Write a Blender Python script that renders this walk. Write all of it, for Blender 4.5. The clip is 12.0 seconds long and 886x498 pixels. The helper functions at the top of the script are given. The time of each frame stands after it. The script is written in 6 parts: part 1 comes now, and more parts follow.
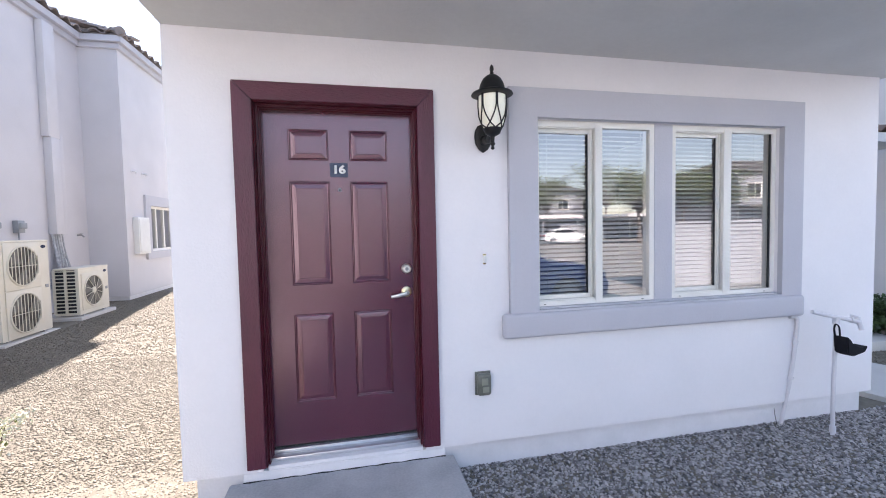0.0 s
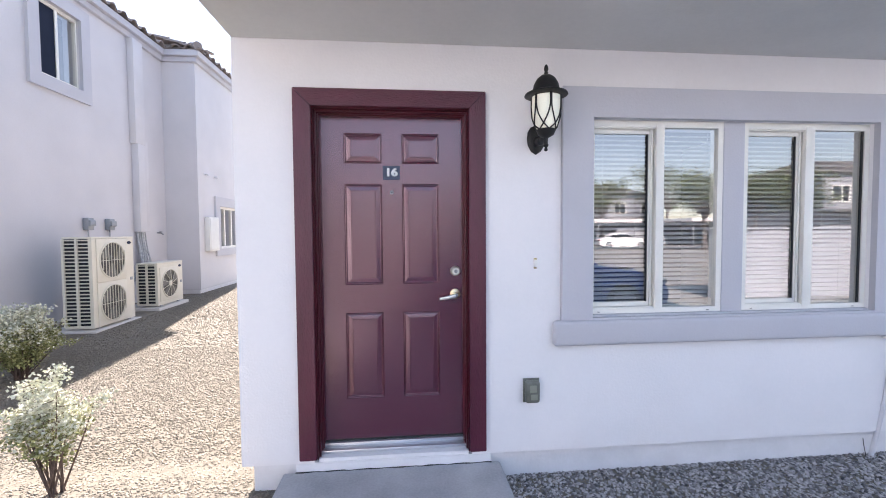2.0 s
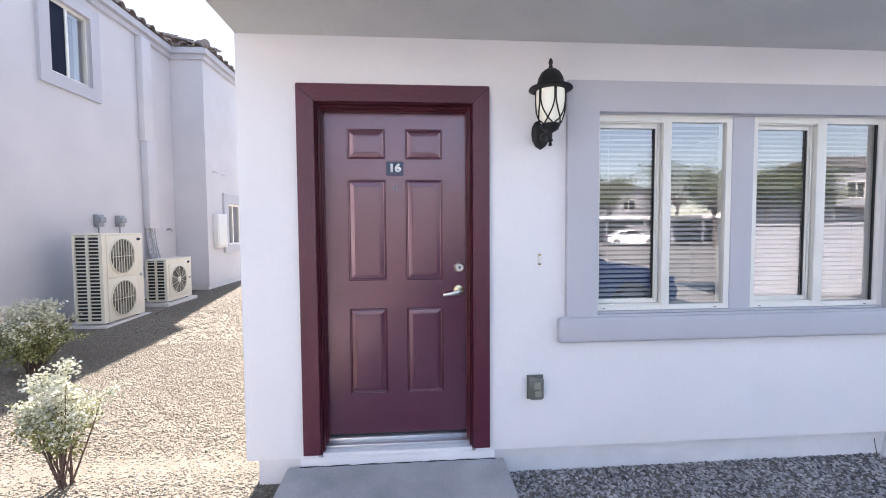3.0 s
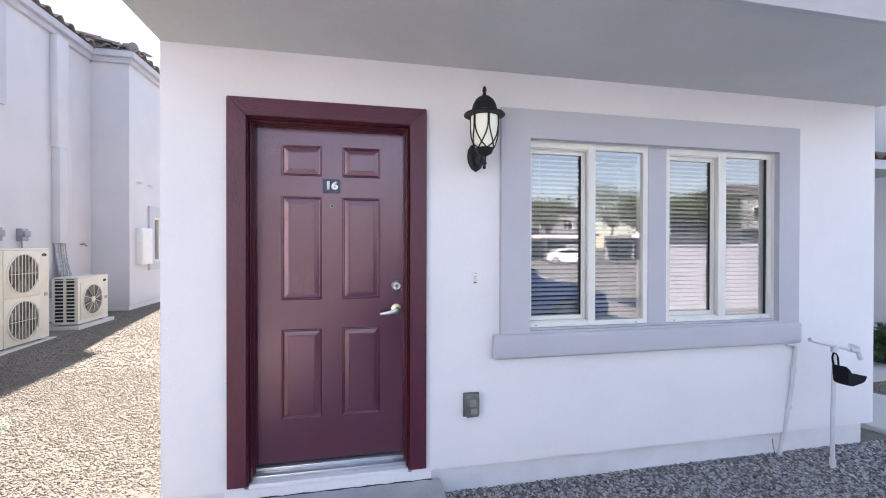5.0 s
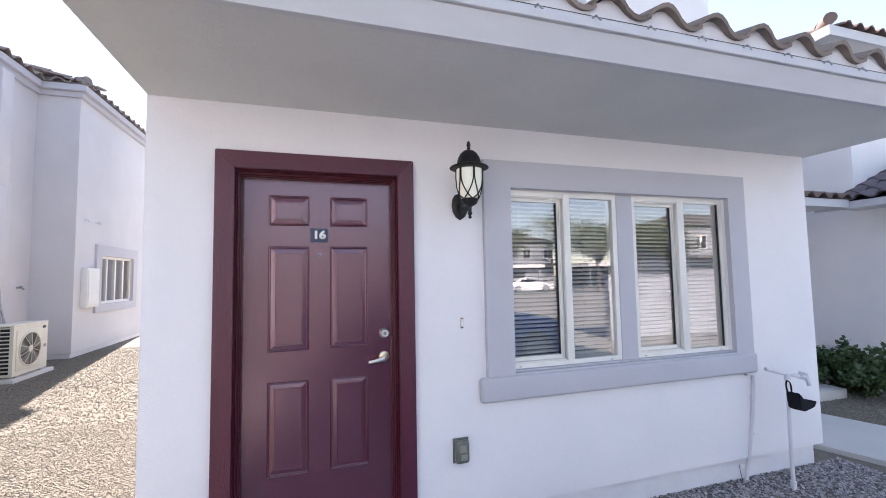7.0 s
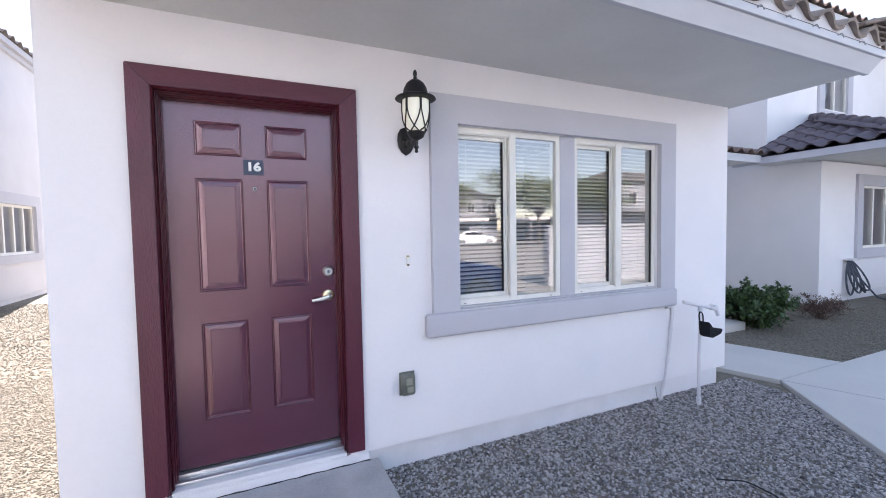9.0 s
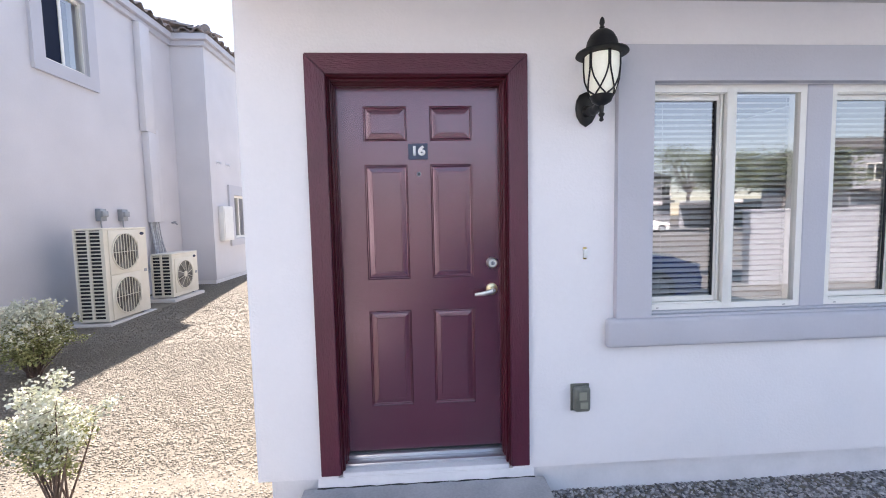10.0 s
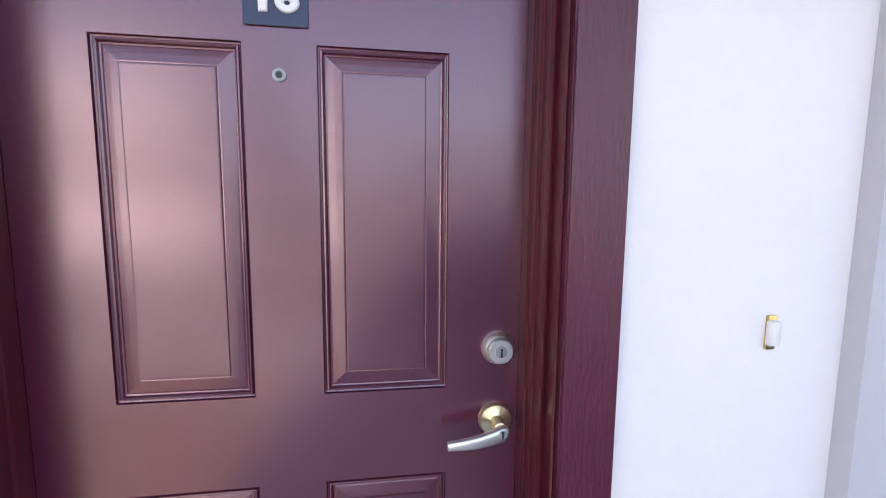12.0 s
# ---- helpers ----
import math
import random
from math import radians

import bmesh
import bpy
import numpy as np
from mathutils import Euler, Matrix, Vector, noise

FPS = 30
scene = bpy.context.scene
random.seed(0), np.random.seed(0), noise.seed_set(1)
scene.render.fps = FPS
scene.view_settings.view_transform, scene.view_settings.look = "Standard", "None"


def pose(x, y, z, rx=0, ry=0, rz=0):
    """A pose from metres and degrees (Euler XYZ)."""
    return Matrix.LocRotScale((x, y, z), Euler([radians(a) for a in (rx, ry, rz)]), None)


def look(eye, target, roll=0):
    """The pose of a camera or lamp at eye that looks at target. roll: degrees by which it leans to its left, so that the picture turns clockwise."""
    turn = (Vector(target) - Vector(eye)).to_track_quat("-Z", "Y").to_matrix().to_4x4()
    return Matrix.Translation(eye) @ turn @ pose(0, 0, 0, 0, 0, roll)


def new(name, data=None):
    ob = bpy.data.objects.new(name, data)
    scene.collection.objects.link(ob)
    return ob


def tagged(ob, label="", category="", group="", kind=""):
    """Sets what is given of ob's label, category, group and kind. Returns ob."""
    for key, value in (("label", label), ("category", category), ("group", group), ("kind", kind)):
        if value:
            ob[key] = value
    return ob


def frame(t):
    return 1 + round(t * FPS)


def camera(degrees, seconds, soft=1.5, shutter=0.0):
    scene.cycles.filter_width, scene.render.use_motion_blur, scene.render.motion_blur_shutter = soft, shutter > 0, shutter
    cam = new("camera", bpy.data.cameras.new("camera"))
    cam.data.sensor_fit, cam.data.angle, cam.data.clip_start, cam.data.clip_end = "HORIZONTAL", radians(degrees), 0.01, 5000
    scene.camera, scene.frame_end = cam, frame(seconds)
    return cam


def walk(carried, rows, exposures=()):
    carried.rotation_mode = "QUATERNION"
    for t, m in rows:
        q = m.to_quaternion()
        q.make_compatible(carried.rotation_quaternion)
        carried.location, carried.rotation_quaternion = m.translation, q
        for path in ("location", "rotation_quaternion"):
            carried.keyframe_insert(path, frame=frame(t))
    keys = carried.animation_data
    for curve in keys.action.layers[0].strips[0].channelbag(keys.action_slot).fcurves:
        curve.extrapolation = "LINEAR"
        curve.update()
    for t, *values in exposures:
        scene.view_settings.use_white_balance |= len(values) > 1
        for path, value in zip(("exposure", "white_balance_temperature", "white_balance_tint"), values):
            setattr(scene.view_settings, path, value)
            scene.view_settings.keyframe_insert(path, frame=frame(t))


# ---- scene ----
cam = camera(93.7, 12.0, soft=1.0)
PATH = [
    (0, (0.064, -2.544, 1.446), (0.485, -0.591, 1.351), -1.2),
    (0.5, (0.068, -2.54, 1.446), (0.425, -0.573, 1.371), -1.0),
    (1, (0.072, -2.537, 1.448), (0.368, -0.56, 1.382), -0.7),
    (1.5, (0.059, -2.532, 1.448), (0.291, -0.546, 1.379), -0.6),
    (2, (0.069, -2.535, 1.447), (0.253, -0.545, 1.367), -0.4),
    (2.5, (0.085, -2.527, 1.444), (0.232, -0.535, 1.349), -0.4),
    (4.5, (0.122, -2.539, 1.433), (0.392, -0.558, 1.37), -0.3),
    (5, (0.147, -2.553, 1.45), (0.551, -0.594, 1.438), 0.1),
    (5.5, (0.111, -2.576, 1.499), (0.63, -0.65, 1.63), 0.0),
    (6, (0.012, -2.616, 1.621), (0.334, -0.672, 1.958), -1.1),
    (6.3, (-0.095, -2.6, 1.64), (0.013, -0.628, 1.954), -1.6),
    (6.5, (-0.087, -2.588, 1.623), (0.054, -0.611, 1.889), -1.6),
    (6.7, (-0.041, -2.586, 1.595), (0.396, -0.645, 1.799), -1.6),
    (8.3, (-0.019, -2.582, 1.459), (0.811, -0.762, 1.429), 0.5),
    (8.5, (-0.007, -2.604, 1.46), (0.999, -0.876, 1.439), -0.0),
    (9, (-0.028, -2.544, 1.444), (0.803, -0.728, 1.352), -1.0),
    (9.5, (-0.079, -2.412, 1.445), (0.222, -0.44, 1.3), -1.7),
    (10, (-0.021, -2.207, 1.454), (0.098, -0.215, 1.307), -1.2),
    (10.5, (0.055, -1.916, 1.436), (0.171, 0.071, 1.236), -1.2),
    (11, (0.026, -1.52, 1.435), (0.197, 0.457, 1.185), -0.6),
    (11.5, (0.126, -1.081, 1.45), (0.3, 0.896, 1.2), -0.1),
    (12, (0.17, -0.675, 1.481), (0.45, 1.294, 1.266), 0.5),
]
EXPOSURES = [(0, 2.26, 6950, 19), (5.5, 2.26, 6950, 19), (6.1, 2.10, 6950, 19), (6.7, 2.10, 6950, 19), (8.3, 2.30, 6900, 19), (9.5, 2.26, 6950, 19), (10, 2.22, 6950, 19), (10.5, 2.22, 6950, 19), (11, 2.30, 6950, 19), (11.5, 2.44, 7000, 19), (12, 2.62, 7000, 19)]
walk(cam, [(t, look(eye, target, roll)) for t, eye, target, roll in PATH], EXPOSURES)

# ---- light: sun from behind the house, over its left shoulder ----
SUN_EL = radians(37)
SHADOW = Vector((0.155, -1.0, 0)).normalized()
to_sun = Vector((-SHADOW.x * math.cos(SUN_EL), -SHADOW.y * math.cos(SUN_EL), math.sin(SUN_EL)))
sun = new("sun", bpy.data.lights.new("sun", "SUN"))
sun.data.energy, sun.data.angle, sun.data.color = 4.6, radians(0.55), (1.0, 0.96, 0.90)
sun.matrix_world = look((0, 0, 30), Vector((0, 0, 30)) - to_sun)
world = bpy.data.worlds.new("sky")
scene.world = world
world.use_nodes = True
wn = world.node_tree
sky = wn.nodes.new("ShaderNodeTexSky")
sky.sky_type, sky.sun_disc, sky.sun_elevation = "NISHITA", False, SUN_EL
sky.sun_rotation = math.atan2(to_sun.x, to_sun.y)
sky.dust_density, sky.air_density, sky.ozone_density = 0.05, 1.0, 2.0
soften = wn.nodes.new("ShaderNodeGamma")
soften.inputs[1].default_value = 0.7
wn.links.new(sky.outputs[0], soften.inputs[0])
wn.links.new(soften.outputs[0], wn.nodes["Background"].inputs[0])
wn.nodes["Background"].inputs[1].default_value = 0.142


# ---- materials ----
def lin(r, g, b):
    return tuple((c / 255 / 12.92 if c / 255 < 0.04045 else ((c / 255 + 0.055) / 1.055) ** 2.4) for c in (r, g, b)) + (1.0,)


def material(name, a, b=None, rough=0.8, metal=0.0, scale=6.0, fine=120.0, bump=0.0, bump_scale=200.0, per_object=0.0, per_island=0.0,
             spec=0.5, stretch=None, detail=0.25, depth=0.004):
    """Two-scale coloured noise between a and b (linear colours), bump from a finer noise."""
    m = bpy.data.materials.new(name)
    m.use_nodes = True
    n, l = m.node_tree.nodes, m.node_tree.links
    p = n["Principled BSDF"]
    b = b or tuple(c * 0.85 for c in a[:3]) + (1,)
    geo = n.new("ShaderNodeTexCoord")
    src = geo.outputs["Object"]
    if stretch:
        mp = n.new("ShaderNodeMapping")
        mp.inputs["Scale"].default_value = stretch
        l.new(src, mp.inputs[0])
        src = mp.outputs[0]
    big, small = n.new("ShaderNodeTexNoise"), n.new("ShaderNodeTexNoise")
    for t, s, d in ((big, scale, 4), (small, fine, 3)):
        t.inputs["Scale"].default_value, t.inputs["Detail"].default_value = s, d
        l.new(src, t.inputs["Vector"])
    mix = n.new("ShaderNodeMix")
    mix.data_type = "FLOAT"
    mix.inputs[0].default_value = detail
    l.new(big.outputs[0], mix.inputs[2])
    l.new(small.outputs[0], mix.inputs[3])
    fac = mix.outputs[0]
    if per_object or per_island:
        info = n.new("ShaderNodeObjectInfo" if per_object else "ShaderNodeNewGeometry")
        rnd = info.outputs["Random"] if per_object else info.outputs["Random Per Island"]
        m2 = n.new("ShaderNodeMix")
        m2.data_type = "FLOAT"
        m2.inputs[0].default_value = per_object or per_island
        l.new(fac, m2.inputs[2])
        l.new(rnd, m2.inputs[3])
        fac = m2.outputs[0]
    ramp = n.new("ShaderNodeValToRGB")
    ramp.color_ramp.elements[0].position, ramp.color_ramp.elements[1].position = (0.05, 0.95) if (per_object or per_island) else (0.32, 0.68)
    ramp.color_ramp.elements[0].color, ramp.color_ramp.elements[1].color = b, a
    l.new(fac, ramp.inputs[0])
    l.new(ramp.outputs[0], p.inputs["Base Color"])
    p.inputs["Roughness"].default_value, p.inputs["Metallic"].default_value = rough, metal
    p.inputs["Specular IOR Level"].default_value = spec
    if bump:
        t = n.new("ShaderNodeTexNoise")
        t.inputs["Scale"].default_value, t.inputs["Detail"].default_value = bump_scale, 4
        l.new(src, t.inputs["Vector"])
        bp = n.new("ShaderNodeBump")
        bp.inputs["Strength"].default_value, bp.inputs["Distance"].default_value = bump, depth
        l.new(t.outputs[0], bp.inputs["Height"])
        l.new(bp.outputs[0], p.inputs["Normal"])
    return m


def glowing(name, colour, strength):
    m = material(name, colour, rough=0.4)
    p = m.node_tree.nodes["Principled BSDF"]
    p.inputs["Emission Color"].default_value, p.inputs["Emission Strength"].default_value = colour, strength
    return m


def coated_glass(name, gloss, tint):
    m = bpy.data.materials.new(name)
    m.use_nodes = True
    n, l = m.node_tree.nodes, m.node_tree.links
    n.remove(n["Principled BSDF"])
    clear, shine, mix = n.new("ShaderNodeBsdfTransparent"), n.new("ShaderNodeBsdfGlossy"), n.new("ShaderNodeMixShader")
    clear.inputs[0].default_value = tint
    shine.inputs["Roughness"].default_value = 0.004
    shine.inputs["Color"].default_value = (0.92, 0.90, 0.92, 1)
    mix.inputs[0].default_value = gloss
    l.new(clear.outputs[0], mix.inputs[1])
    l.new(shine.outputs[0], mix.inputs[2])
    wave = n.new("ShaderNodeTexNoise")
    wave.inputs["Scale"].default_value = 1.3
    bp = n.new("ShaderNodeBump")
    bp.inputs["Strength"].default_value, bp.inputs["Distance"].default_value = 0.06, 0.01
    l.new(wave.outputs[0], bp.inputs["Height"])
    l.new(bp.outputs[0], shine.inputs["Normal"])
    l.new(mix.outputs[0], n["Material Output"].inputs[0])
    return m


STUCCO = material("white_stucco", (0.86, 0.845, 0.86, 1), (0.81, 0.80, 0.815, 1), 0.9, scale=1.6, fine=40, bump=0.35, bump_scale=70)
# white stucco again, with the alley side's shade put into its colour
STUCCO_LEFT = material("alley_shade_stucco", (0.665, 0.65, 0.675, 1), (0.60, 0.59, 0.615, 1), 0.9, scale=1.4, fine=40, bump=0.35, bump_scale=60)
STEM = material("painted_concrete_stem", (0.82, 0.81, 0.83, 1), (0.73, 0.725, 0.74, 1), 0.85, scale=5, fine=50, bump=0.3, bump_scale=60)
LAVENDER = material("grey_lavender_stucco", (0.55, 0.55, 0.595, 1), (0.51, 0.51, 0.555, 1), 0.88, scale=2, fine=60, bump=0.35, bump_scale=80)
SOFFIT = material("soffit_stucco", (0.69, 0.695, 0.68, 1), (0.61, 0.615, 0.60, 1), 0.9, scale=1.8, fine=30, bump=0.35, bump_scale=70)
FASCIA = material("fascia_paint", (0.60, 0.61, 0.64, 1), (0.55, 0.56, 0.59, 1), 0.75, scale=3, fine=80, bump=0.15, bump_scale=60, stretch=(1, 3, 3))
MORTAR = material("white_mortar", (0.72, 0.71, 0.72, 1), (0.62, 0.61, 0.62, 1), 0.9, scale=8, bump=0.4, bump_scale=60)
TILE = material("clay_roof_tile", (0.33, 0.272, 0.232, 1), (0.10, 0.074, 0.063, 1), 0.85, scale=20, fine=90, bump=0.35, bump_scale=90, per_object=0.5)
TILE_RAKE = material("dark_clay_rake_tile", (0.16, 0.115, 0.09, 1), (0.08, 0.057, 0.047, 1), 0.85, scale=9, fine=90, bump=0.35, bump_scale=90, per_object=0.4)
TILE_FAR = material("roof_tile_far", (0.25, 0.18, 0.15, 1), (0.13, 0.09, 0.08, 1), 0.85, scale=9, fine=90, per_island=0.5)
TILE_PALE = material("faded_roof_tile", (0.33, 0.29, 0.275, 1), (0.17, 0.145, 0.14, 1), 0.85, scale=9, fine=90, per_island=0.5)
ROOF_GREY = material("weathered_grey_brown_roof", (0.13, 0.118, 0.112, 1), (0.075, 0.068, 0.066, 1), 0.85, scale=3, fine=40)
TILE_DARK = material("slate_purple_roof_tile", (0.16, 0.13, 0.15, 1), (0.085, 0.07, 0.085, 1), 0.75, scale=9, fine=90, per_object=0.4)
UNDERLAY = material("blue_black_flashing", (0.02, 0.025, 0.05, 1), (0.012, 0.014, 0.03, 1), 0.5)
MAROON = material("maroon_door_paint", (0.080, 0.0066, 0.0240, 1), (0.070, 0.0057, 0.0208, 1), 0.26, scale=2.5, fine=30, bump=0.03, bump_scale=260, spec=0.95)
sheen = MAROON.node_tree.nodes["Principled BSDF"].inputs
sheen["IOR"].default_value, sheen["Specular Tint"].default_value = 1.72, (1.0, 0.80, 0.88, 1)
MAROON_WOOD = material("maroon_rough_sawn_trim", (0.105, 0.014, 0.036, 1), (0.074, 0.010, 0.025, 1), 0.40, scale=4, fine=30, bump=0.55, bump_scale=55, stretch=(3.0, 3.0, 0.6), depth=0.007, spec=0.6)
MAROON_JAMB = material("maroon_gloss_jamb", (0.095, 0.012, 0.022, 1), (0.076, 0.010, 0.018, 1), 0.28, scale=4, bump=0.05, bump_scale=60)
VINYL = material("cream_vinyl_frame", (0.84, 0.825, 0.77, 1), (0.79, 0.775, 0.72, 1), 0.45, scale=6)
BLIND = material("white_blind_slat", (0.68, 0.68, 0.67, 1), (0.62, 0.62, 0.61, 1), 0.55, scale=5)
GASKET = material("black_rubber", (0.015, 0.015, 0.016, 1), rough=0.6)
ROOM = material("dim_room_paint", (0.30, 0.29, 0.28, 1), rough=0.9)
GLASS = coated_glass("coated_window_glass", 0.25, (0.88, 0.90, 0.89, 1))
BLACK = material("black_cast_metal", (0.012, 0.012, 0.013, 1), (0.02, 0.02, 0.02, 1), 0.5, 0.3, scale=20, bump=0.15, bump_scale=150)
FROST = glowing("lit_frosted_glass", (0.90, 0.91, 0.78, 1), 0.04)
NICKEL = material("satin_nickel", (0.86, 0.84, 0.78, 1), (0.78, 0.76, 0.70, 1), 0.38, 1.0, scale=15)
CHAMPAGNE = material("champagne_nickel", (0.84, 0.74, 0.48, 1), (0.76, 0.66, 0.42, 1), 0.32, 1.0, scale=15)
BRASS = material("brass", (0.72, 0.53, 0.22, 1), (0.6, 0.43, 0.17, 1), 0.25, 1.0, scale=15)
ALUMINIUM = material("mill_aluminium", (0.72, 0.73, 0.76, 1), (0.6, 0.61, 0.64, 1), 0.35, 0.85, scale=8, stretch=(0.3, 6, 6))
SLATE = material("slate_blue_plate", (0.028, 0.038, 0.085, 1), (0.024, 0.033, 0.075, 1), 0.22, scale=10)
WHITE = material("white_plastic", (0.80, 0.80, 0.78, 1), (0.74, 0.74, 0.72, 1), 0.4, scale=8)
PVC = material("white_painted_pipe", (0.74, 0.73, 0.76, 1), (0.66, 0.65, 0.68, 1), 0.55, scale=10)
OUTLET = material("grey_green_cover", (0.19, 0.195, 0.165, 1), (0.11, 0.115, 0.098, 1), 0.3, scale=14)
OUTLET_IN = material("grey_receptacle", (0.30, 0.31, 0.25, 1), rough=0.5)
CREAM = material("cream_powder_coat", (0.74, 0.71, 0.62, 1), (0.68, 0.65, 0.56, 1), 0.5, scale=4, fine=60)
COIL = material("dark_coil", (0.018, 0.02, 0.024, 1), (0.03, 0.032, 0.036, 1), 0.6, 0.2, scale=60)
FANGREY = material("fan_grey_plastic", (0.075, 0.07, 0.062, 1), (0.06, 0.056, 0.05, 1), 0.5)
GALV = material("galvanised_grey", (0.34, 0.36, 0.38, 1), (0.27, 0.29, 0.31, 1), 0.45, 0.4, scale=12)
CABLE = material("grey_cable_insulation", (0.55, 0.56, 0.58, 1), (0.30, 0.31, 0.33, 1), 0.6, scale=20)
CONCRETE = material("concrete_walk", (0.60, 0.585, 0.565, 1), (0.51, 0.50, 0.485, 1), 0.9, scale=1.1, fine=60, bump=0.25, bump_scale=120, detail=0.35)
PADMAT = material("broom_concrete_pad", (0.55, 0.55, 0.56, 1), (0.33, 0.333, 0.348, 1), 0.85, scale=3.2, fine=70, bump=0.25, bump_scale=140, detail=0.3)
DIRT = material("gravel_bed_dirt", (0.22, 0.197, 0.160, 1), (0.145, 0.128, 0.102, 1), 0.95, scale=14, fine=70, bump=0.35, bump_scale=45)
PEBBLE = material("gravel_stone", (0.29, 0.263, 0.215, 1), (0.145, 0.128, 0.102, 1), 0.9, scale=18, fine=140, per_island=0.75, bump=0.3, bump_scale=200)
PEBBLE_GREY = material("grey_gravel_stone", (0.64, 0.61, 0.605, 1), (0.035, 0.032, 0.035, 1), 0.9, scale=18, fine=140, per_island=0.75, bump=0.3, bump_scale=200)
ASPHALT = material("sun_bleached_asphalt", (0.27, 0.26, 0.245, 1), (0.215, 0.207, 0.195, 1), 0.9, scale=0.4, fine=50, bump=0.4, bump_scale=90)
BARK = material("grey_brown_bark", (0.25, 0.215, 0.20, 1), (0.035, 0.028, 0.026, 1), 0.95, scale=8, fine=22, bump=1.0, bump_scale=16, stretch=(1, 1, 1.35), detail=0.45, depth=0.03)
CUTWOOD = material("pale_cut_wood", (0.55, 0.43, 0.28, 1), rough=0.8)
SCREEN = material("dark_insect_screen", (0.012, 0.018, 0.04, 1), (0.010, 0.015, 0.034, 1), 0.7, spec=0.15)
LEAF = material("fine_green_leaf", (0.36, 0.42, 0.10, 1), (0.13, 0.20, 0.04, 1), 0.6, per_island=0.9)
LEAF_FAR = material("dull_green_leaf", (0.15, 0.18, 0.08, 1), (0.05, 0.065, 0.03, 1), 0.6, per_island=0.9)
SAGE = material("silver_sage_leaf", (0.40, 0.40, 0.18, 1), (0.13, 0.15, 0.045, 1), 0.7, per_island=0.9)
# pale silver leaf, made paler still to carry sunlight in its colour
SAGE_SUNLIT = material("sunlit_pale_sage_leaf", (0.76, 0.75, 0.64, 1), (0.48, 0.50, 0.36, 1), 0.7, per_island=0.9)
DARKLEAF = material("dark_green_leaf", (0.06, 0.12, 0.035, 1), (0.02, 0.045, 0.014, 1), 0.45, per_island=0.9)
RUSTLEAF = material("dry_rusty_twig", (0.16, 0.10, 0.075, 1), (0.07, 0.045, 0.04, 1), 0.8, per_island=0.9)
TWIG = material("woody_twig", (0.16, 0.11, 0.085, 1), (0.09, 0.06, 0.05, 1), 0.9, scale=30)
BLUECAR = material("dark_blue_car_paint", (0.02, 0.09, 0.36, 1), (0.018, 0.08, 0.32, 1), 0.12, 0.1, scale=3)
WHITECAR = material("white_car_paint", (0.8, 0.8, 0.8, 1), rough=0.15)
CARGLASS_DARK = material("dark_lens_glass", (0.02, 0.02, 0.022, 1), rough=0.06)
TYRE = material("tyre_rubber", (0.02, 0.02, 0.02, 1), rough=0.8)
CARGLASS = material("dark_car_glass", (0.012, 0.014, 0.016, 1), rough=0.04)
BLOCK = material("pale_painted_block", (0.38, 0.40, 0.44, 1), (0.34, 0.36, 0.40, 1), 0.9, scale=2)
GREYSTUCCO = material("grey_stucco", (0.29, 0.30, 0.33, 1), (0.25, 0.26, 0.29, 1), 0.9, scale=1)
HOSE = material("grey_blue_hose", (0.085, 0.105, 0.135, 1), (0.05, 0.06, 0.08, 1), 0.5, scale=20)
BAG = material("black_nylon", (0.010, 0.010, 0.013, 1), (0.014, 0.014, 0.019, 1), 0.85, spec=0.2, scale=30, bump=0.4, bump_scale=80)
POT = material("slate_glazed_pot", (0.06, 0.075, 0.10, 1), (0.04, 0.05, 0.07, 1), 0.35, scale=8)
ROCK = material("pale_rock", (0.45, 0.40, 0.34, 1), (0.30, 0.27, 0.23, 1), 0.9, scale=10, bump=0.6, bump_scale=40)
RED = material("red_enamel", (0.30, 0.03, 0.03, 1), rough=0.4)


# ---- building blocks ----
def finish(name, bm, mat, smooth=False):
    me = bpy.data.meshes.new(name)
    bmesh.ops.recalc_face_normals(bm, faces=bm.faces)
    bm.to_mesh(me)
    bm.free()
    me.materials.append(mat)
    if smooth:
        for p in me.polygons:
            p.use_smooth = True
        me.set_sharp_from_angle(angle=radians(38))
    return me


def part(name, bm, mat, parent=None, label="", smooth=False):
    """One mesh object, under a thing or a part."""
    ob = new(name, finish(name, bm, mat, smooth))
    if parent:
        ob.parent = parent
        ob.matrix_parent_inverse = parent.matrix_world.inverted()
    if label:
        ob["label"] = label
    return ob


def thing(name, at, label, category, group="", kind=""):
    ob = new(name)
    ob.empty_display_size = 0.1
    ob.matrix_world = at if isinstance(at, Matrix) else Matrix.Translation(at)
    return tagged(ob, label, category, group, kind)


def structure(name, bm, mat, label, category, smooth=False):
    return tagged(part(name, bm, mat, None, "", smooth), label, category, kind="structure")


def box(bm, a, b, bevel=0.0, m=None, seg=2):
    """A box between two corners, with rounded edges, turned by m."""
    size = [abs(q - p) for p, q in zip(a, b)]
    mid = [(p + q) / 2 for p, q in zip(a, b)]
    r = bmesh.ops.create_cube(bm, size=1, matrix=Matrix.Translation(mid) @ Matrix.Diagonal((*size, 1)))
    vs = r["verts"]
    if bevel:
        es = list({e for v in vs for e in v.link_edges})
        r2 = bmesh.ops.bevel(bm, geom=es, offset=min(bevel, min(size) * 0.45), segments=seg, affect="EDGES", profile=0.5)
        vs = list({v for f in r2["faces"] for v in f.verts} | {v for v in vs if v.is_valid})
    if m is not None:
        bmesh.ops.transform(bm, matrix=m, verts=vs)
    return bm


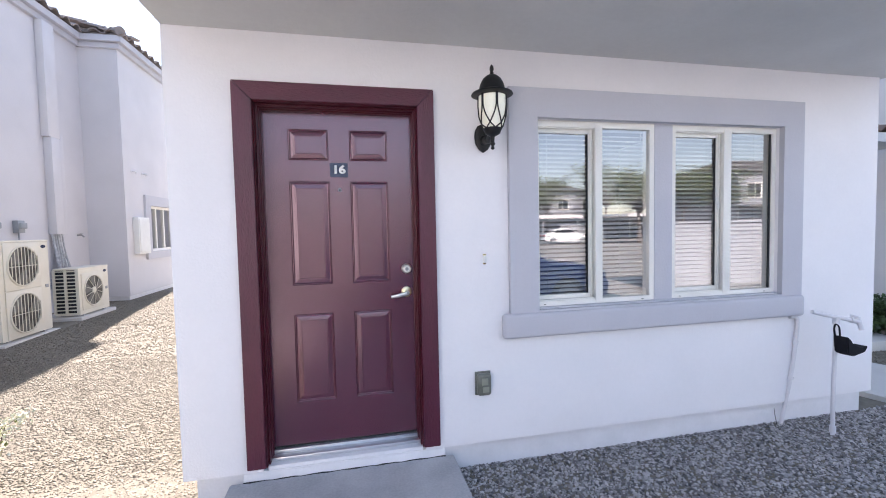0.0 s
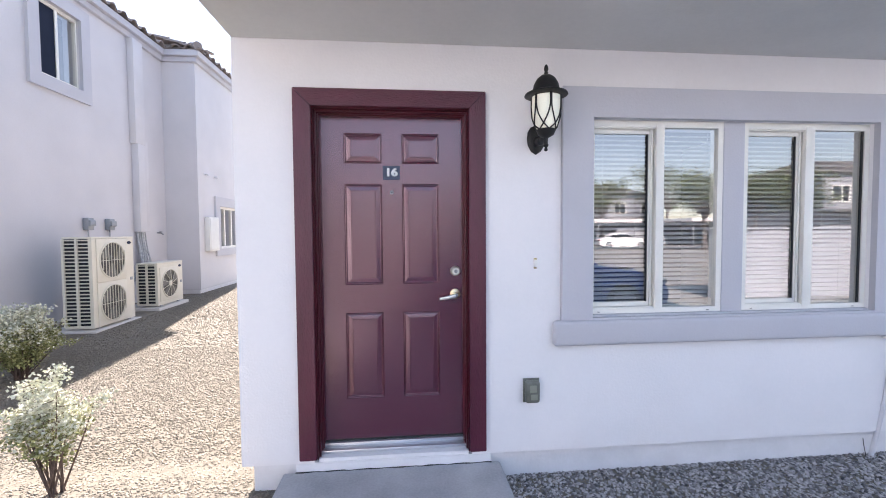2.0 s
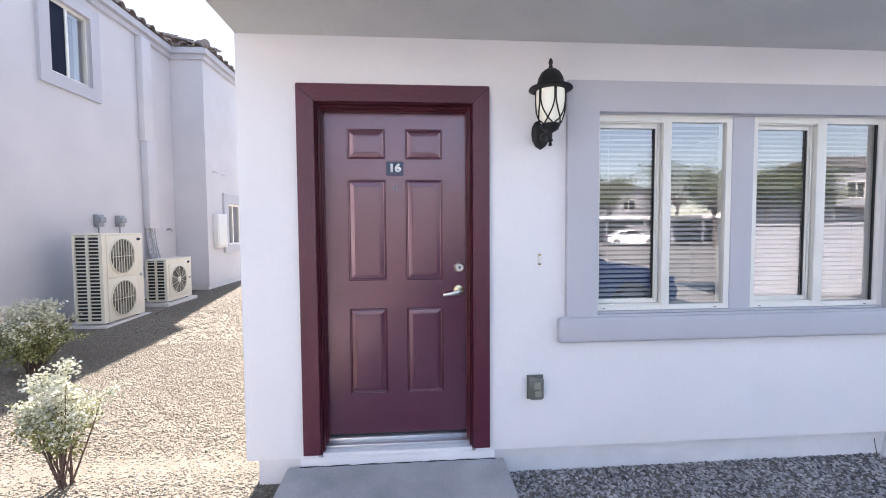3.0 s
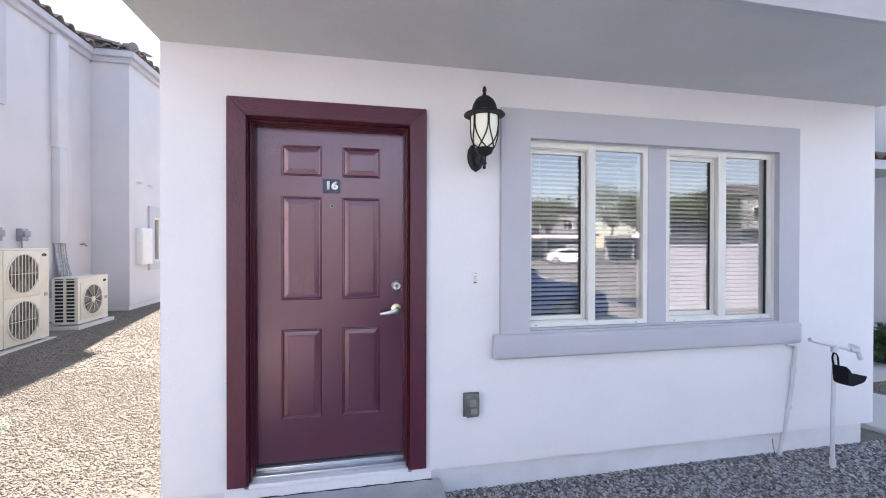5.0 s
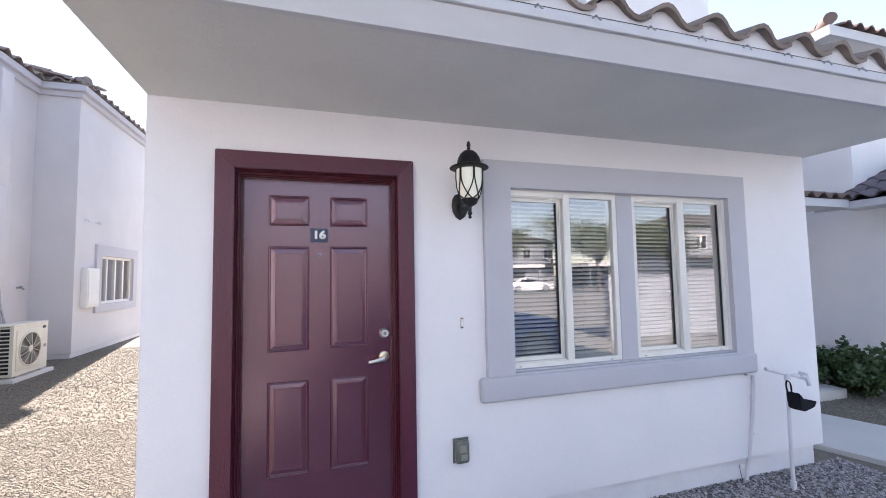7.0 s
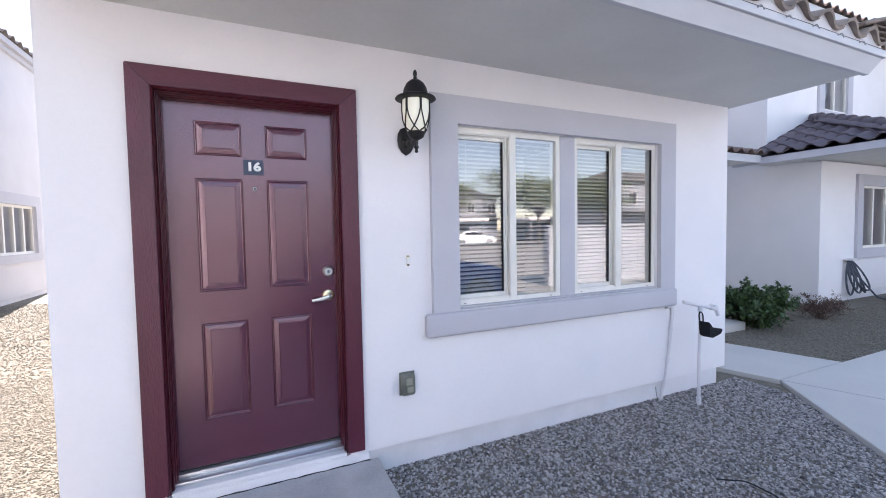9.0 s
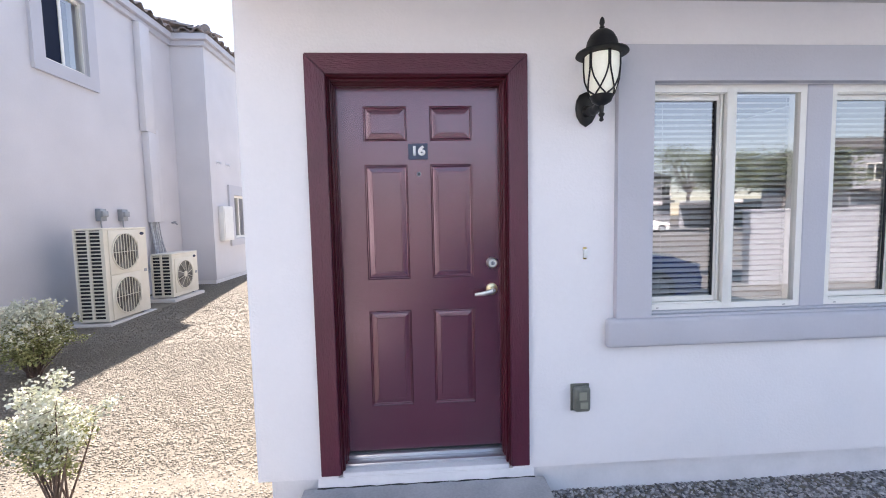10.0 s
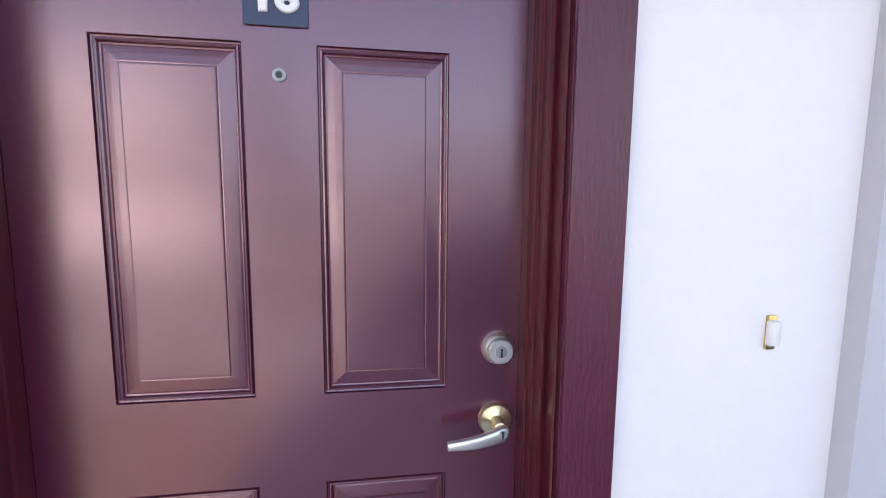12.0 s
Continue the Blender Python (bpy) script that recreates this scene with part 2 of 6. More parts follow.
def cyl(bm, p, q, r, r2=None, seg=16, caps=True):
    p, q = Vector(p), Vector(q)
    d = q - p
    m = Matrix.Translation((p + q) / 2) @ d.to_track_quat("Z", "Y").to_matrix().to_4x4()
    bmesh.ops.create_cone(bm, cap_ends=caps, segments=seg, radius1=r, radius2=r if r2 is None else r2, depth=d.length, matrix=m)
    return bm


def lathe(bm, profile, m=None, seg=24):
    """Turns (radius, height) pairs about z."""
    m = m or Matrix()
    rings = []
    for r, z in profile:
        rings.append([bm.verts.new(m @ Vector((r * math.cos(2 * math.pi * i / seg), r * math.sin(2 * math.pi * i / seg), z))) for i in range(seg)])
    for a, b in zip(rings, rings[1:]):
        for i in range(seg):
            j = (i + 1) % seg
            bm.faces.new((a[i], a[j], b[j], b[i]))
    for ring in (rings[0], rings[-1]):
        bm.faces.new(ring)
    return bm


def tube(bm, pts, radii, seg=8):
    """A tapered tube through points."""
    pts = [Vector(p) for p in pts]
    radii = radii if isinstance(radii, (list, tuple)) else [radii] * len(pts)
    rings, side = [], None
    for i, p in enumerate(pts):
        d = (pts[min(i + 1, len(pts) - 1)] - pts[max(i - 1, 0)]).normalized()
        ref = side if side is not None else (Vector((1, 0, 0)) if abs(d.x) < 0.8 else Vector((0, 1, 0)))
        u = (ref - d * ref.dot(d)).normalized()
        side = u
        v = d.cross(u)
        rings.append([bm.verts.new(p + (u * math.cos(2 * math.pi * k / seg) + v * math.sin(2 * math.pi * k / seg)) * radii[i]) for k in range(seg)])
    for a, b in zip(rings, rings[1:]):
        for k in range(seg):
            j = (k + 1) % seg
            bm.faces.new((a[k], a[j], b[j], b[k]))
    bm.faces.new(rings[0])
    bm.faces.new(rings[-1])
    return bm


def smooth_path(pts, n=6):
    """Catmull-Rom through points."""
    pts = [Vector(p) for p in pts]
    out = []
    for i in range(len(pts) - 1):
        a, b, c, d = pts[max(i - 1, 0)], pts[i], pts[i + 1], pts[min(i + 2, len(pts) - 1)]
        for k in range(n):
            t = k / n
            out.append(0.5 * ((2 * b) + (c - a) * t + (2 * a - 5 * b + 4 * c - d) * t * t + (3 * b - a - 3 * c + d) * t ** 3))
    return out + [pts[-1]]


def holed(bm, x0, x1, z0, z1, y0, y1, holes):
    """A wall slab in the xz plane, y0 to y1 thick, with rectangular holes (x0, x1, z0, z1)."""
    xs = sorted({x0, x1, *[h[0] for h in holes], *[h[1] for h in holes]})
    zs = sorted({z0, z1, *[h[2] for h in holes], *[h[3] for h in holes]})
    solid = lambda i, k: 0 <= i < len(xs) - 1 and 0 <= k < len(zs) - 1 and not any(
        h[0] <= (xs[i] + xs[i + 1]) / 2 <= h[1] and h[2] <= (zs[k] + zs[k + 1]) / 2 <= h[3] for h in holes)
    vs = {}
    v = lambda i, k, y: vs.setdefault((i, k, y), bm.verts.new((xs[i], y, zs[k])) if (i, k, y) not in vs else None) or vs[(i, k, y)]
    for i in range(len(xs) - 1):
        for k in range(len(zs) - 1):
            if not solid(i, k):
                continue
            for y in (y0, y1):
                bm.faces.new((v(i, k, y), v(i + 1, k, y), v(i + 1, k + 1, y), v(i, k + 1, y)))
            for di, dk, e in ((-1, 0, ((i, k), (i, k + 1))), (1, 0, ((i + 1, k), (i + 1, k + 1))), (0, -1, ((i, k), (i + 1, k))), (0, 1, ((i, k + 1), (i + 1, k + 1)))):
                if not solid(i + di, k + dk):
                    (a, b), (c, d) = e
                    bm.faces.new((v(a, b, y0), v(c, d, y0), v(c, d, y1), v(a, b, y1)))
    return bm


def B():
    return bmesh.new()


def turned(ob, m):
    """Places a thing that was built at the origin."""
    ob.matrix_world = m
    return ob


def prism(bm, outline, z0, z1):
    """An upright prism over an xy outline."""
    lo = [bm.verts.new((x, y, z0)) for x, y in outline]
    hi = [bm.verts.new((x, y, z1)) for x, y in outline]
    bm.faces.new(lo)
    bm.faces.new(hi)
    for i in range(len(outline)):
        j = (i + 1) % len(outline)
        bm.faces.new((lo[i], lo[j], hi[j], hi[i]))
    return bm


def text_mesh(body, size, depth):
    cu = bpy.data.curves.new("digits", "FONT")
    cu.body, cu.size, cu.extrude, cu.align_x, cu.align_y = body, size, depth, "CENTER", "CENTER"
    cu.bevel_depth, cu.bevel_resolution = size * 0.05, 1
    ob = new("digits", cu)
    me = bpy.data.meshes.new_from_object(ob.evaluated_get(bpy.context.evaluated_depsgraph_get()))
    bpy.data.objects.remove(ob)
    return me


# S-shaped clay tile: x across, y up the slope, z out of the roof
PITCH, EXPOSED = 0.308, 0.36


def tile_points(n=10):
    out = []
    for i in range(n + 1):
        u = i / n
        out.append((u * 0.333 - 0.012, 0.062 * math.sin(math.pi * u / 0.62) if u < 0.62 else -0.018 * math.sin(math.pi * (u - 0.62) / 0.38)))
    return out


def tile_bm(length=0.43, thick=0.021):
    bm = B()
    pts = tile_points()
    grid = {}
    for j, y in enumerate((0.0, length)):
        for i, (x, z) in enumerate(pts):
            lift = 0.030 * (1 - j)
            grid[i, j, 0] = bm.verts.new((x, y, z + lift))
            grid[i, j, 1] = bm.verts.new((x, y, z + lift + thick))
    n = len(pts) - 1
    for i in range(n):
        bm.faces.new([grid[i, 0, 1], grid[i + 1, 0, 1], grid[i + 1, 1, 1], grid[i, 1, 1]])
        bm.faces.new([grid[i, 0, 0], grid[i, 1, 0], grid[i + 1, 1, 0], grid[i + 1, 0, 0]])
        bm.faces.new([grid[i, 0, 0], grid[i + 1, 0, 0], grid[i + 1, 0, 1], grid[i, 0, 1]])
    for i in (0, n):
        bm.faces.new([grid[i, 0, 0], grid[i, 0, 1], grid[i, 1, 1], grid[i, 1, 0]])
    return bm


def tile_mesh(mat):
    return finish("roof_tile", tile_bm(), mat, True)


def slope_frame(origin, across, up):
    """A frame with x across the eave and y up the slope."""
    x, y = Vector(across).normalized(), Vector(up).normalized()
    z = x.cross(y)
    m = Matrix((x, y, z)).transposed().to_4x4()
    m.translation = origin
    return m


def lay_tiles(parent, m, cols, rows, mesh, keep=lambda c, r: True):
    """Tiles as objects of their own on one mesh."""
    for r in range(rows):
        for c in range(cols):
            if keep(c, r):
                ob = new("roof_tile", mesh)
                ob.parent = parent
                ob.matrix_parent_inverse = parent.matrix_world.inverted()
                ob.matrix_world = m @ pose(c * PITCH + random.uniform(-.004, .004), r * EXPOSED + random.uniform(-.006, .006), random.uniform(-.002, .003), 0, 0, random.uniform(-.7, .7))


def joined_tiles(name, parent, m, cols, rows, mat, keep=lambda c, r: True):
    """Far tiles, joined into one mesh of loose tiles."""
    src = tile_bm()
    src.verts.ensure_lookup_table()
    src.verts.index_update()
    co = np.array([v.co[:] for v in src.verts])
    faces = [[v.index for v in f.verts] for f in src.faces]
    src.free()
    verts, polys, k = [], [], 0
    rot = np.array(m.to_3x3())
    for r in range(rows):
        for c in range(cols):
            if keep(c, r):
                verts.append((co + (c * PITCH, r * EXPOSED, 0)) @ rot.T + np.array(m.translation))
                polys += [[i + k for i in f] for f in faces]
                k += len(co)
    me = bpy.data.meshes.new(name)
    me.from_pydata(np.concatenate(verts).tolist(), [], polys)
    me.materials.append(mat)
    for p in me.polygons:
        p.use_smooth = True
    me.set_sharp_from_angle(angle=radians(45))
    ob = new(name, me)
    ob.parent = parent
    ob.matrix_parent_inverse = parent.matrix_world.inverted()
    ob["kind"] = "stuff"
    return ob


def pebbles(name, label, mat, boxes, per_m2, size, height, seed, keep=lambda x, y: True, tilt=0.7, squash=1.0):
    """Loose stones, joined: squashed, turned octahedral stones on the ground."""
    rng = np.random.default_rng(seed)
    base = np.array([(1, 0, 0), (0.3, 0.95, 0), (-0.8, 0.6, 0), (-0.8, -0.6, 0), (0.3, -0.95, 0), (0.1, 0.05, 0.75), (0, 0, -0.5)])
    tri = np.array([(i, (i + 1) % 5, 5) for i in range(5)] + [((i + 1) % 5, i, 6) for i in range(5)])
    vs, fs, k = [], [], 0
    for x0, y0, x1, y1 in boxes:
        n = int((x1 - x0) * (y1 - y0) * per_m2)
        for _ in range(n):
            x, y = rng.uniform(x0, x1), rng.uniform(y0, y1)
            if not keep(x, y):
                continue
            s = size * rng.uniform(0.45, 1.4) * np.array((1, rng.uniform(0.5, 0.95), squash * rng.uniform(0.5, 0.95)))
            q = np.array(Euler((rng.uniform(-tilt, tilt), rng.uniform(-tilt, tilt), rng.uniform(0, 6.28))).to_matrix())
            vs.append((base * (1 + rng.uniform(-.22, .22, (7, 1))) * s) @ q.T + (x, y, height(x, y) + size * 0.15))
            fs.append(tri + k)
            k += 7
    v, f = np.concatenate(vs), np.concatenate(fs)
    me = bpy.data.meshes.new(name)
    me.vertices.add(len(v))
    me.vertices.foreach_set("co", v.ravel())
    me.loops.add(f.size)
    me.loops.foreach_set("vertex_index", f.ravel())
    me.polygons.add(len(f))
    me.polygons.foreach_set("loop_start", np.arange(0, f.size, 3))
    me.update(calc_edges=True)
    me.validate()
    me.materials.append(mat)
    return tagged(new(name, me), label, "gravel", kind="stuff")


def leaves(name, mat, parent, spots, length, width, seed, droop=0.2):
    """Many small pointed leaves at spots, each bent along its rib."""
    rng = random.Random(seed)
    verts, faces = [], []
    for p in spots:
        d = Vector((rng.gauss(0, 1), rng.gauss(0, 1), rng.gauss(0.1, 0.8) - droop)).normalized()
        u = d.cross(Vector((rng.gauss(0, 1), rng.gauss(0, 1), rng.gauss(0, 1)))).normalized()
        w = d.cross(u)
        s = rng.uniform(0.6, 1.3)
        L, W = length * s, width * s
        k = len(verts)
        p = Vector(p)
        verts += [p, p + d * L * .45 + u * W + w * W * .25, p + d * L, p + d * L * .45 - u * W + w * W * .25, p + d * L * .5]
        faces += [(k, k + 1, k + 4), (k + 1, k + 2, k + 4), (k + 2, k + 3, k + 4), (k + 3, k, k + 4)]
    me = bpy.data.meshes.new(name)
    me.from_pydata([tuple(v) for v in verts], [], faces)
    me.materials.append(mat)
    ob = new(name, me)
    ob.parent = parent
    ob.matrix_parent_inverse = parent.matrix_world.inverted()
    return ob


# ---- ground ----
def ground_z(x, y):
    t = min(max((y - 0.3) / 5.0, 0), 1)
    bank = 0.05 * min(max((-3.5 - x) / 1.0, 0), 1) * min(max((y - 2.5) / 1.5, 0), 1)
    return -0.12 + 0.11 * t * min(max((1.0 - x) / 2.0, 0), 1) + bank


bm = B()
gx = [-400, -60, -12] + [-7 + 0.5 * i for i in range(17)] + [2, 4, 8, 14, 30, 80, 400]
gy = [-400, -80, -40, -12] + [-4 + 0.5 * i for i in range(27)] + [12, 20, 60, 400]
gv = [[bm.verts.new((x, y, ground_z(x, y))) for y in gy] for x in gx]
for i in range(len(gx) - 1):
    for k in range(len(gy) - 1):
        bm.faces.new((gv[i][k], gv[i + 1][k], gv[i + 1][k + 1], gv[i][k + 1]))
structure("ground", bm, DIRT, "bare tan dirt bed under loose gravel", "ground")

WALK = -0.075
slabs = [
    ([(4.42, 0.3), (4.60, -0.276), (5.78, -0.276), (5.44, 0.80), (5.44, 9), (4.42, 9)], "concrete side walk running past the house"),
    ([(4.60, -0.288), (5.78, -0.288), (6.82, -0.288), (7.36, -0.95), (7.9, -1.5), (5.62, -1.255), (4.95, -1.19)], "pale smooth concrete walk slab"),
    ([(4.595, -0.292), (4.943, -1.192), (4.3, -3.4), (1.9, -3.4)], "pale smooth concrete walk slab"),
    ([(4.951, -1.194), (5.62, -1.259), (7.9, -1.504), (12, -1.9), (12, -3.4), (4.304, -3.4)], "pale smooth concrete walk slab"),
]
bm = prism(B(), [(4.43, 9), (4.43, 0.3), (4.64, -0.30), (1.95, -3.38), (11.9, -3.38), (11.9, -1.95), (7.9, -1.52), (6.8, -0.30), (5.79, -0.30), (5.45, 0.79), (5.45, 9)], -0.31, WALK - 0.007)
structure("pavement_base", bm, CONCRETE, "concrete bed below the walk slabs", "pavement")
for outline, label in slabs:
    bm = prism(B(), outline, -0.3, WALK)
    top = [e for e in bm.edges if all(v.co.z > -0.2 for v in e.verts)]
    bmesh.ops.bevel(bm, geom=top, offset=0.004, segments=2, affect="EDGES")
    structure("pavement", bm, CONCRETE, label, "pavement", True)
bm = box(B(), (-12, -4.2, -0.3), (30, -3.41, WALK - 0.003), 0.01)
structure("pavement_kerb", bm, PADMAT, "grey concrete kerb walk along the car park", "pavement", True)
bm = box(B(), (-90, -60, -0.3), (90, -4.21, -0.115))
structure("road", bm, ASPHALT, "sun-bleached asphalt car park with faint patches", "road")

# concrete pad before the door
bm = prism(B(), [(-0.675, 0.0), (0.655, 0.0), (0.665, -3.4), (-0.66, -3.4)], -0.3, 0.0)
bmesh.ops.bevel(bm, geom=[e for e in bm.edges if all(v.co.z > -0.2 for v in e.verts)], offset=0.01, segments=2, affect="EDGES")
structure("pavement_pad", bm, PADMAT, "stained grey concrete pad before the door", "pavement", True)

# ---- the house: front wall with its openings ----
X0, X1, SOF = -0.91, 4.165, 2.57
DOOR = (-0.485, 0.477, 0.06, 2.21)
WIN = (1.235, 3.194, 0.905, 2.148)
wall = holed(B(), X0, X1, 0.058, SOF, -0.015, 0.20, [DOOR, WIN])
structure("wall_front", wall, STUCCO, "white stucco front wall with door and window", "wall")
bm = box(B(), (X0, 0.2, 0.058), (X0 + 0.2, 9, SOF))
structure("wall_side_left", bm, STUCCO, "white stucco side wall", "wall")
bm = box(B(), (X1 - 0.2, 0.2, 0.058), (X1, 9, SOF))
structure("wall_side_right", bm, STUCCO, "white stucco side wall", "wall")
bm = holed(B(), X0 + 0.055, X1 - 0.055, -0.3, 0.057, 0.03, 0.2, [])
structure("wall_stem", bm, STEM, "white painted concrete stem wall", "wall")
for name, x0, x1 in (("wall_stem_left", X0 + 0.055, X0 + 0.2), ("wall_stem_right", X1 - 0.2, X1 - 0.055)):
    structure(name, box(B(), (x0, 0.2, -0.3), (x1, 9, 0.057)), STEM, "white painted concrete stem wall", "wall")
# threshold block under the door
bm = box(B(), (-0.60, -0.010, -0.05), (0.60, 0.14, 0.0575), 0.012)
box(bm, (-0.463, -0.012, 0.05), (0.457, 0.15, 0.0835), 0.008)
structure("trim_threshold", bm, STEM, "rough white painted concrete door step", "step", True)
gap = tube(B(), [(-0.60 + 0.04 * i, -0.0125 - 0.003 * math.sin(i * 1.7), 0.0015 + 0.001 * math.sin(i * 2.9)) for i in range(31)], [0.0035 + 0.0015 * math.sin(i * 1.3) for i in range(31)], 6)
structure("trim_step_joint", gap, GASKET, "dark open joint between door step and pad", "joint", True)
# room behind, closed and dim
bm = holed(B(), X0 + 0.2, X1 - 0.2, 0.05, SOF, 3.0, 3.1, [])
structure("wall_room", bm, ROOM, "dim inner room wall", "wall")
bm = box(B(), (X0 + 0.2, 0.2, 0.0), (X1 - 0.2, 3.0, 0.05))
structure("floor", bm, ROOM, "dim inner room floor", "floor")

# upper storey, set back over the porch roof
UW = (1.2, 2.27, 3.55, 4.95)
bm = holed(B(), X0, X1, 2.72, 5.75, 0.8, 1.0, [UW])
box(bm, (X0, 1.0, 2.72), (X0 + 0.2, 9, 5.75))
box(bm, (X1 - 0.2, 1.0, 2.72), (X1, 9, 5.75))
box(bm, (X0, 8.8, -0.2), (X1, 9, 5.75))
structure("wall_upper", bm, STUCCO, "white stucco upper storey wall", "wall")
bm = B()
box(bm, (X0 + 0.2, 1.0, 2.58), (X1 - 0.2, 8.8, 2.7))
structure("ceiling", bm, ROOM, "inner ceiling slab", "ceiling")
bm = box(B(), (X0 - 0.45, 0.35, 5.75), (X1 + 0.45, 9.4, 5.95), 0.02)
structure("trim_upper_eave", bm, LAVENDER, "grey lavender upper eave", "trim")
roof_up = B()
a = [roof_up.verts.new(p) for p in ((X0 - .5, .3, 5.95), (X1 + .5, .3, 5.95), (X1 + .5, 9.5, 5.95), (X0 - .5, 9.5, 5.95), (X0 + 1.9, 4.9, 7.2), (X1 - 1.9, 4.9, 7.2))]
for f in ((0, 1, 5, 4), (1, 2, 5), (2, 3, 4, 5), (3, 0, 4), (0, 3, 2, 1)):
    roof_up.faces.new([a[i] for i in f])
structure("roof_upper", roof_up, TILE_FAR, "brown clay tiled upper roof", "roof")

# porch roof: level soffit, two-step fascia, mortar, tiles
EY = -0.99
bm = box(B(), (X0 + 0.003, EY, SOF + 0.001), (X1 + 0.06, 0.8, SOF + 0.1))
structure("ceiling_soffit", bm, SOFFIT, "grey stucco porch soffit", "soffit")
bm = B()
pro = [(EY, SOF - 0.012), (EY - 0.055, SOF + 0.093), (EY - 0.02, SOF + 0.093), (EY + 0.03, SOF - 0.012)]
for x in (X0 - 0.005, X1 + 0.075):
    for y, z in pro:
        bm.verts.new((x - (0.06 if x < 0 and z > SOF + .04 else 0) + (0.06 if x > 0 and z > SOF + .04 else 0), y, z))
bm.verts.ensure_lookup_table()
for i in range(4):
    j = (i + 1) % 4
    bm.faces.new([bm.verts[k] for k in (i, j, j + 4, i + 4)])
bm.faces.new([bm.verts[k] for k in range(4)])
bm.faces.new([bm.verts[k] for k in range(4, 8)])
structure("trim_fascia", bm, FASCIA, "pale grey painted porch fascia", "fascia")
bm = box(B(), (X0 - 0.075, EY - 0.072, SOF + 0.096), (X1 + 0.15, EY - 0.02, SOF + 0.147), 0.004)
structure("trim_fascia_strip", bm, FASCIA, "pale grey drip strip along the fascia", "fascia", True)
# gable ends under the rake
for name, x in (("wall_gable_left", X0), ("wall_gable_right", X1 + 0.06)):
    bm = B()
    v = [bm.verts.new((x + d, y, z)) for d in (-0.055, 0.02) for y, z in ((EY + 0.06, SOF + .097), (0.82, SOF + .097), (0.82, SOF + .70), (EY + 0.06, SOF + 0.135))]
    for f in ((0, 1, 2, 3), (4, 5, 6, 7), (0, 1, 5, 4), (1, 2, 6, 5), (2, 3, 7, 6), (3, 0, 4, 7)):
        bm.faces.new([v[i] for i in f])
    structure(name, bm, FASCIA, "pale grey gable board under the rake tiles", "trim")

SLOPE = math.atan(0.32)
UP = (0, math.cos(SLOPE), math.sin(SLOPE))
roof = B()
v = [roof.verts.new(p) for p in ((X0 - .02, EY + .03, SOF + .137), (X1 + .16, EY + .03, SOF + .137), (X1 + .16, 0.82, SOF + .137 + .32 * 1.78), (X0 - .02, 0.82, SOF + .137 + .32 * 1.78))]
roof.faces.new(v)
r = bmesh.ops.extrude_face_region(roof, geom=roof.faces[:])
bmesh.ops.translate(roof, vec=(0, 0, 0.02), verts=[q for q in r["geom"] if isinstance(q, bmesh.types.BMVert)])
porch_roof = structure("roof_porch", roof, UNDERLAY, "porch roof of brown S-shaped clay tiles", "roof")
tile_me = tile_mesh(TILE)
COLS = 17
# mortar fill with a wavy top under the first tiles
bm = B()
n = COLS * 10
lo, hi = [], []
for i in range(n + 1):
    if i < 6:
        continue
    x = -0.99 + PITCH * i / 10
    u = (i % 10) / 10
    z = 0.062 * math.sin(math.pi * u * .92 / 0.62) if u * .92 < 0.62 else -0.018 * math.sin(math.pi * (u * .92 - 0.62) / 0.38)
    for y, dst in ((EY - 0.064, lo), (EY + 0.02, hi)):
        dst.append((bm.verts.new((x, y, SOF + 0.147)), bm.verts.new((x, y, SOF + 0.189 + z * 0.95))))
for i in range(n - 6):
    for s in (lo, hi):
        bm.faces.new((s[i][0], s[i + 1][0], s[i + 1][1], s[i][1]))
    bm.faces.new((lo[i][1], lo[i + 1][1], hi[i + 1][1], hi[i][1]))
structure("trim_mortar", bm, MORTAR, "white mortar fill under the eave tiles", "mortar")

# hooks for a string of lights along the fascia
hook_bm = tube(B(), smooth_path([(0, 0, 0), (0, -0.018, 0.002), (0.002, -0.026, -0.012), (0.016, -0.026, -0.022), (0.026, -0.024, -0.016)], 4), 0.0032, 6)
cyl(hook_bm, (0, 0.002, 0), (0, -0.004, 0), 0.006, seg=10)
hook_me = finish("hook", hook_bm, GALV, True)
for i in range(16):
    ob = new("cable_hook", hook_me)
    ob.matrix_world = pose(-0.646 + 0.303 * i + random.uniform(-.008, .008), EY - 0.0722, SOF + 0.140, 0, 0, random.uniform(-15, 15))
    tagged(ob, "small grey wire hook on the fascia", "hook", "hooks along the fascia")
bm = tube(B(), [(X0 - 0.07 + 0.2 * i, EY - 0.0735, SOF + 0.1465 + 0.0008 * math.sin(i * 2.1)) for i in range(27)], 0.0016, 6)
tagged(part("wire", bm, GASKET), "thin dark wire along the fascia", "wire")
bm = tube(B(), [(X0 - 0.07 + 0.2 * i, EY - 0.0225, SOF + 0.0925) for i in range(27)], 0.0024, 6)
tagged(part("sealant_joint", bm, GASKET), "thin dark joint line under the fascia strip", "joint")


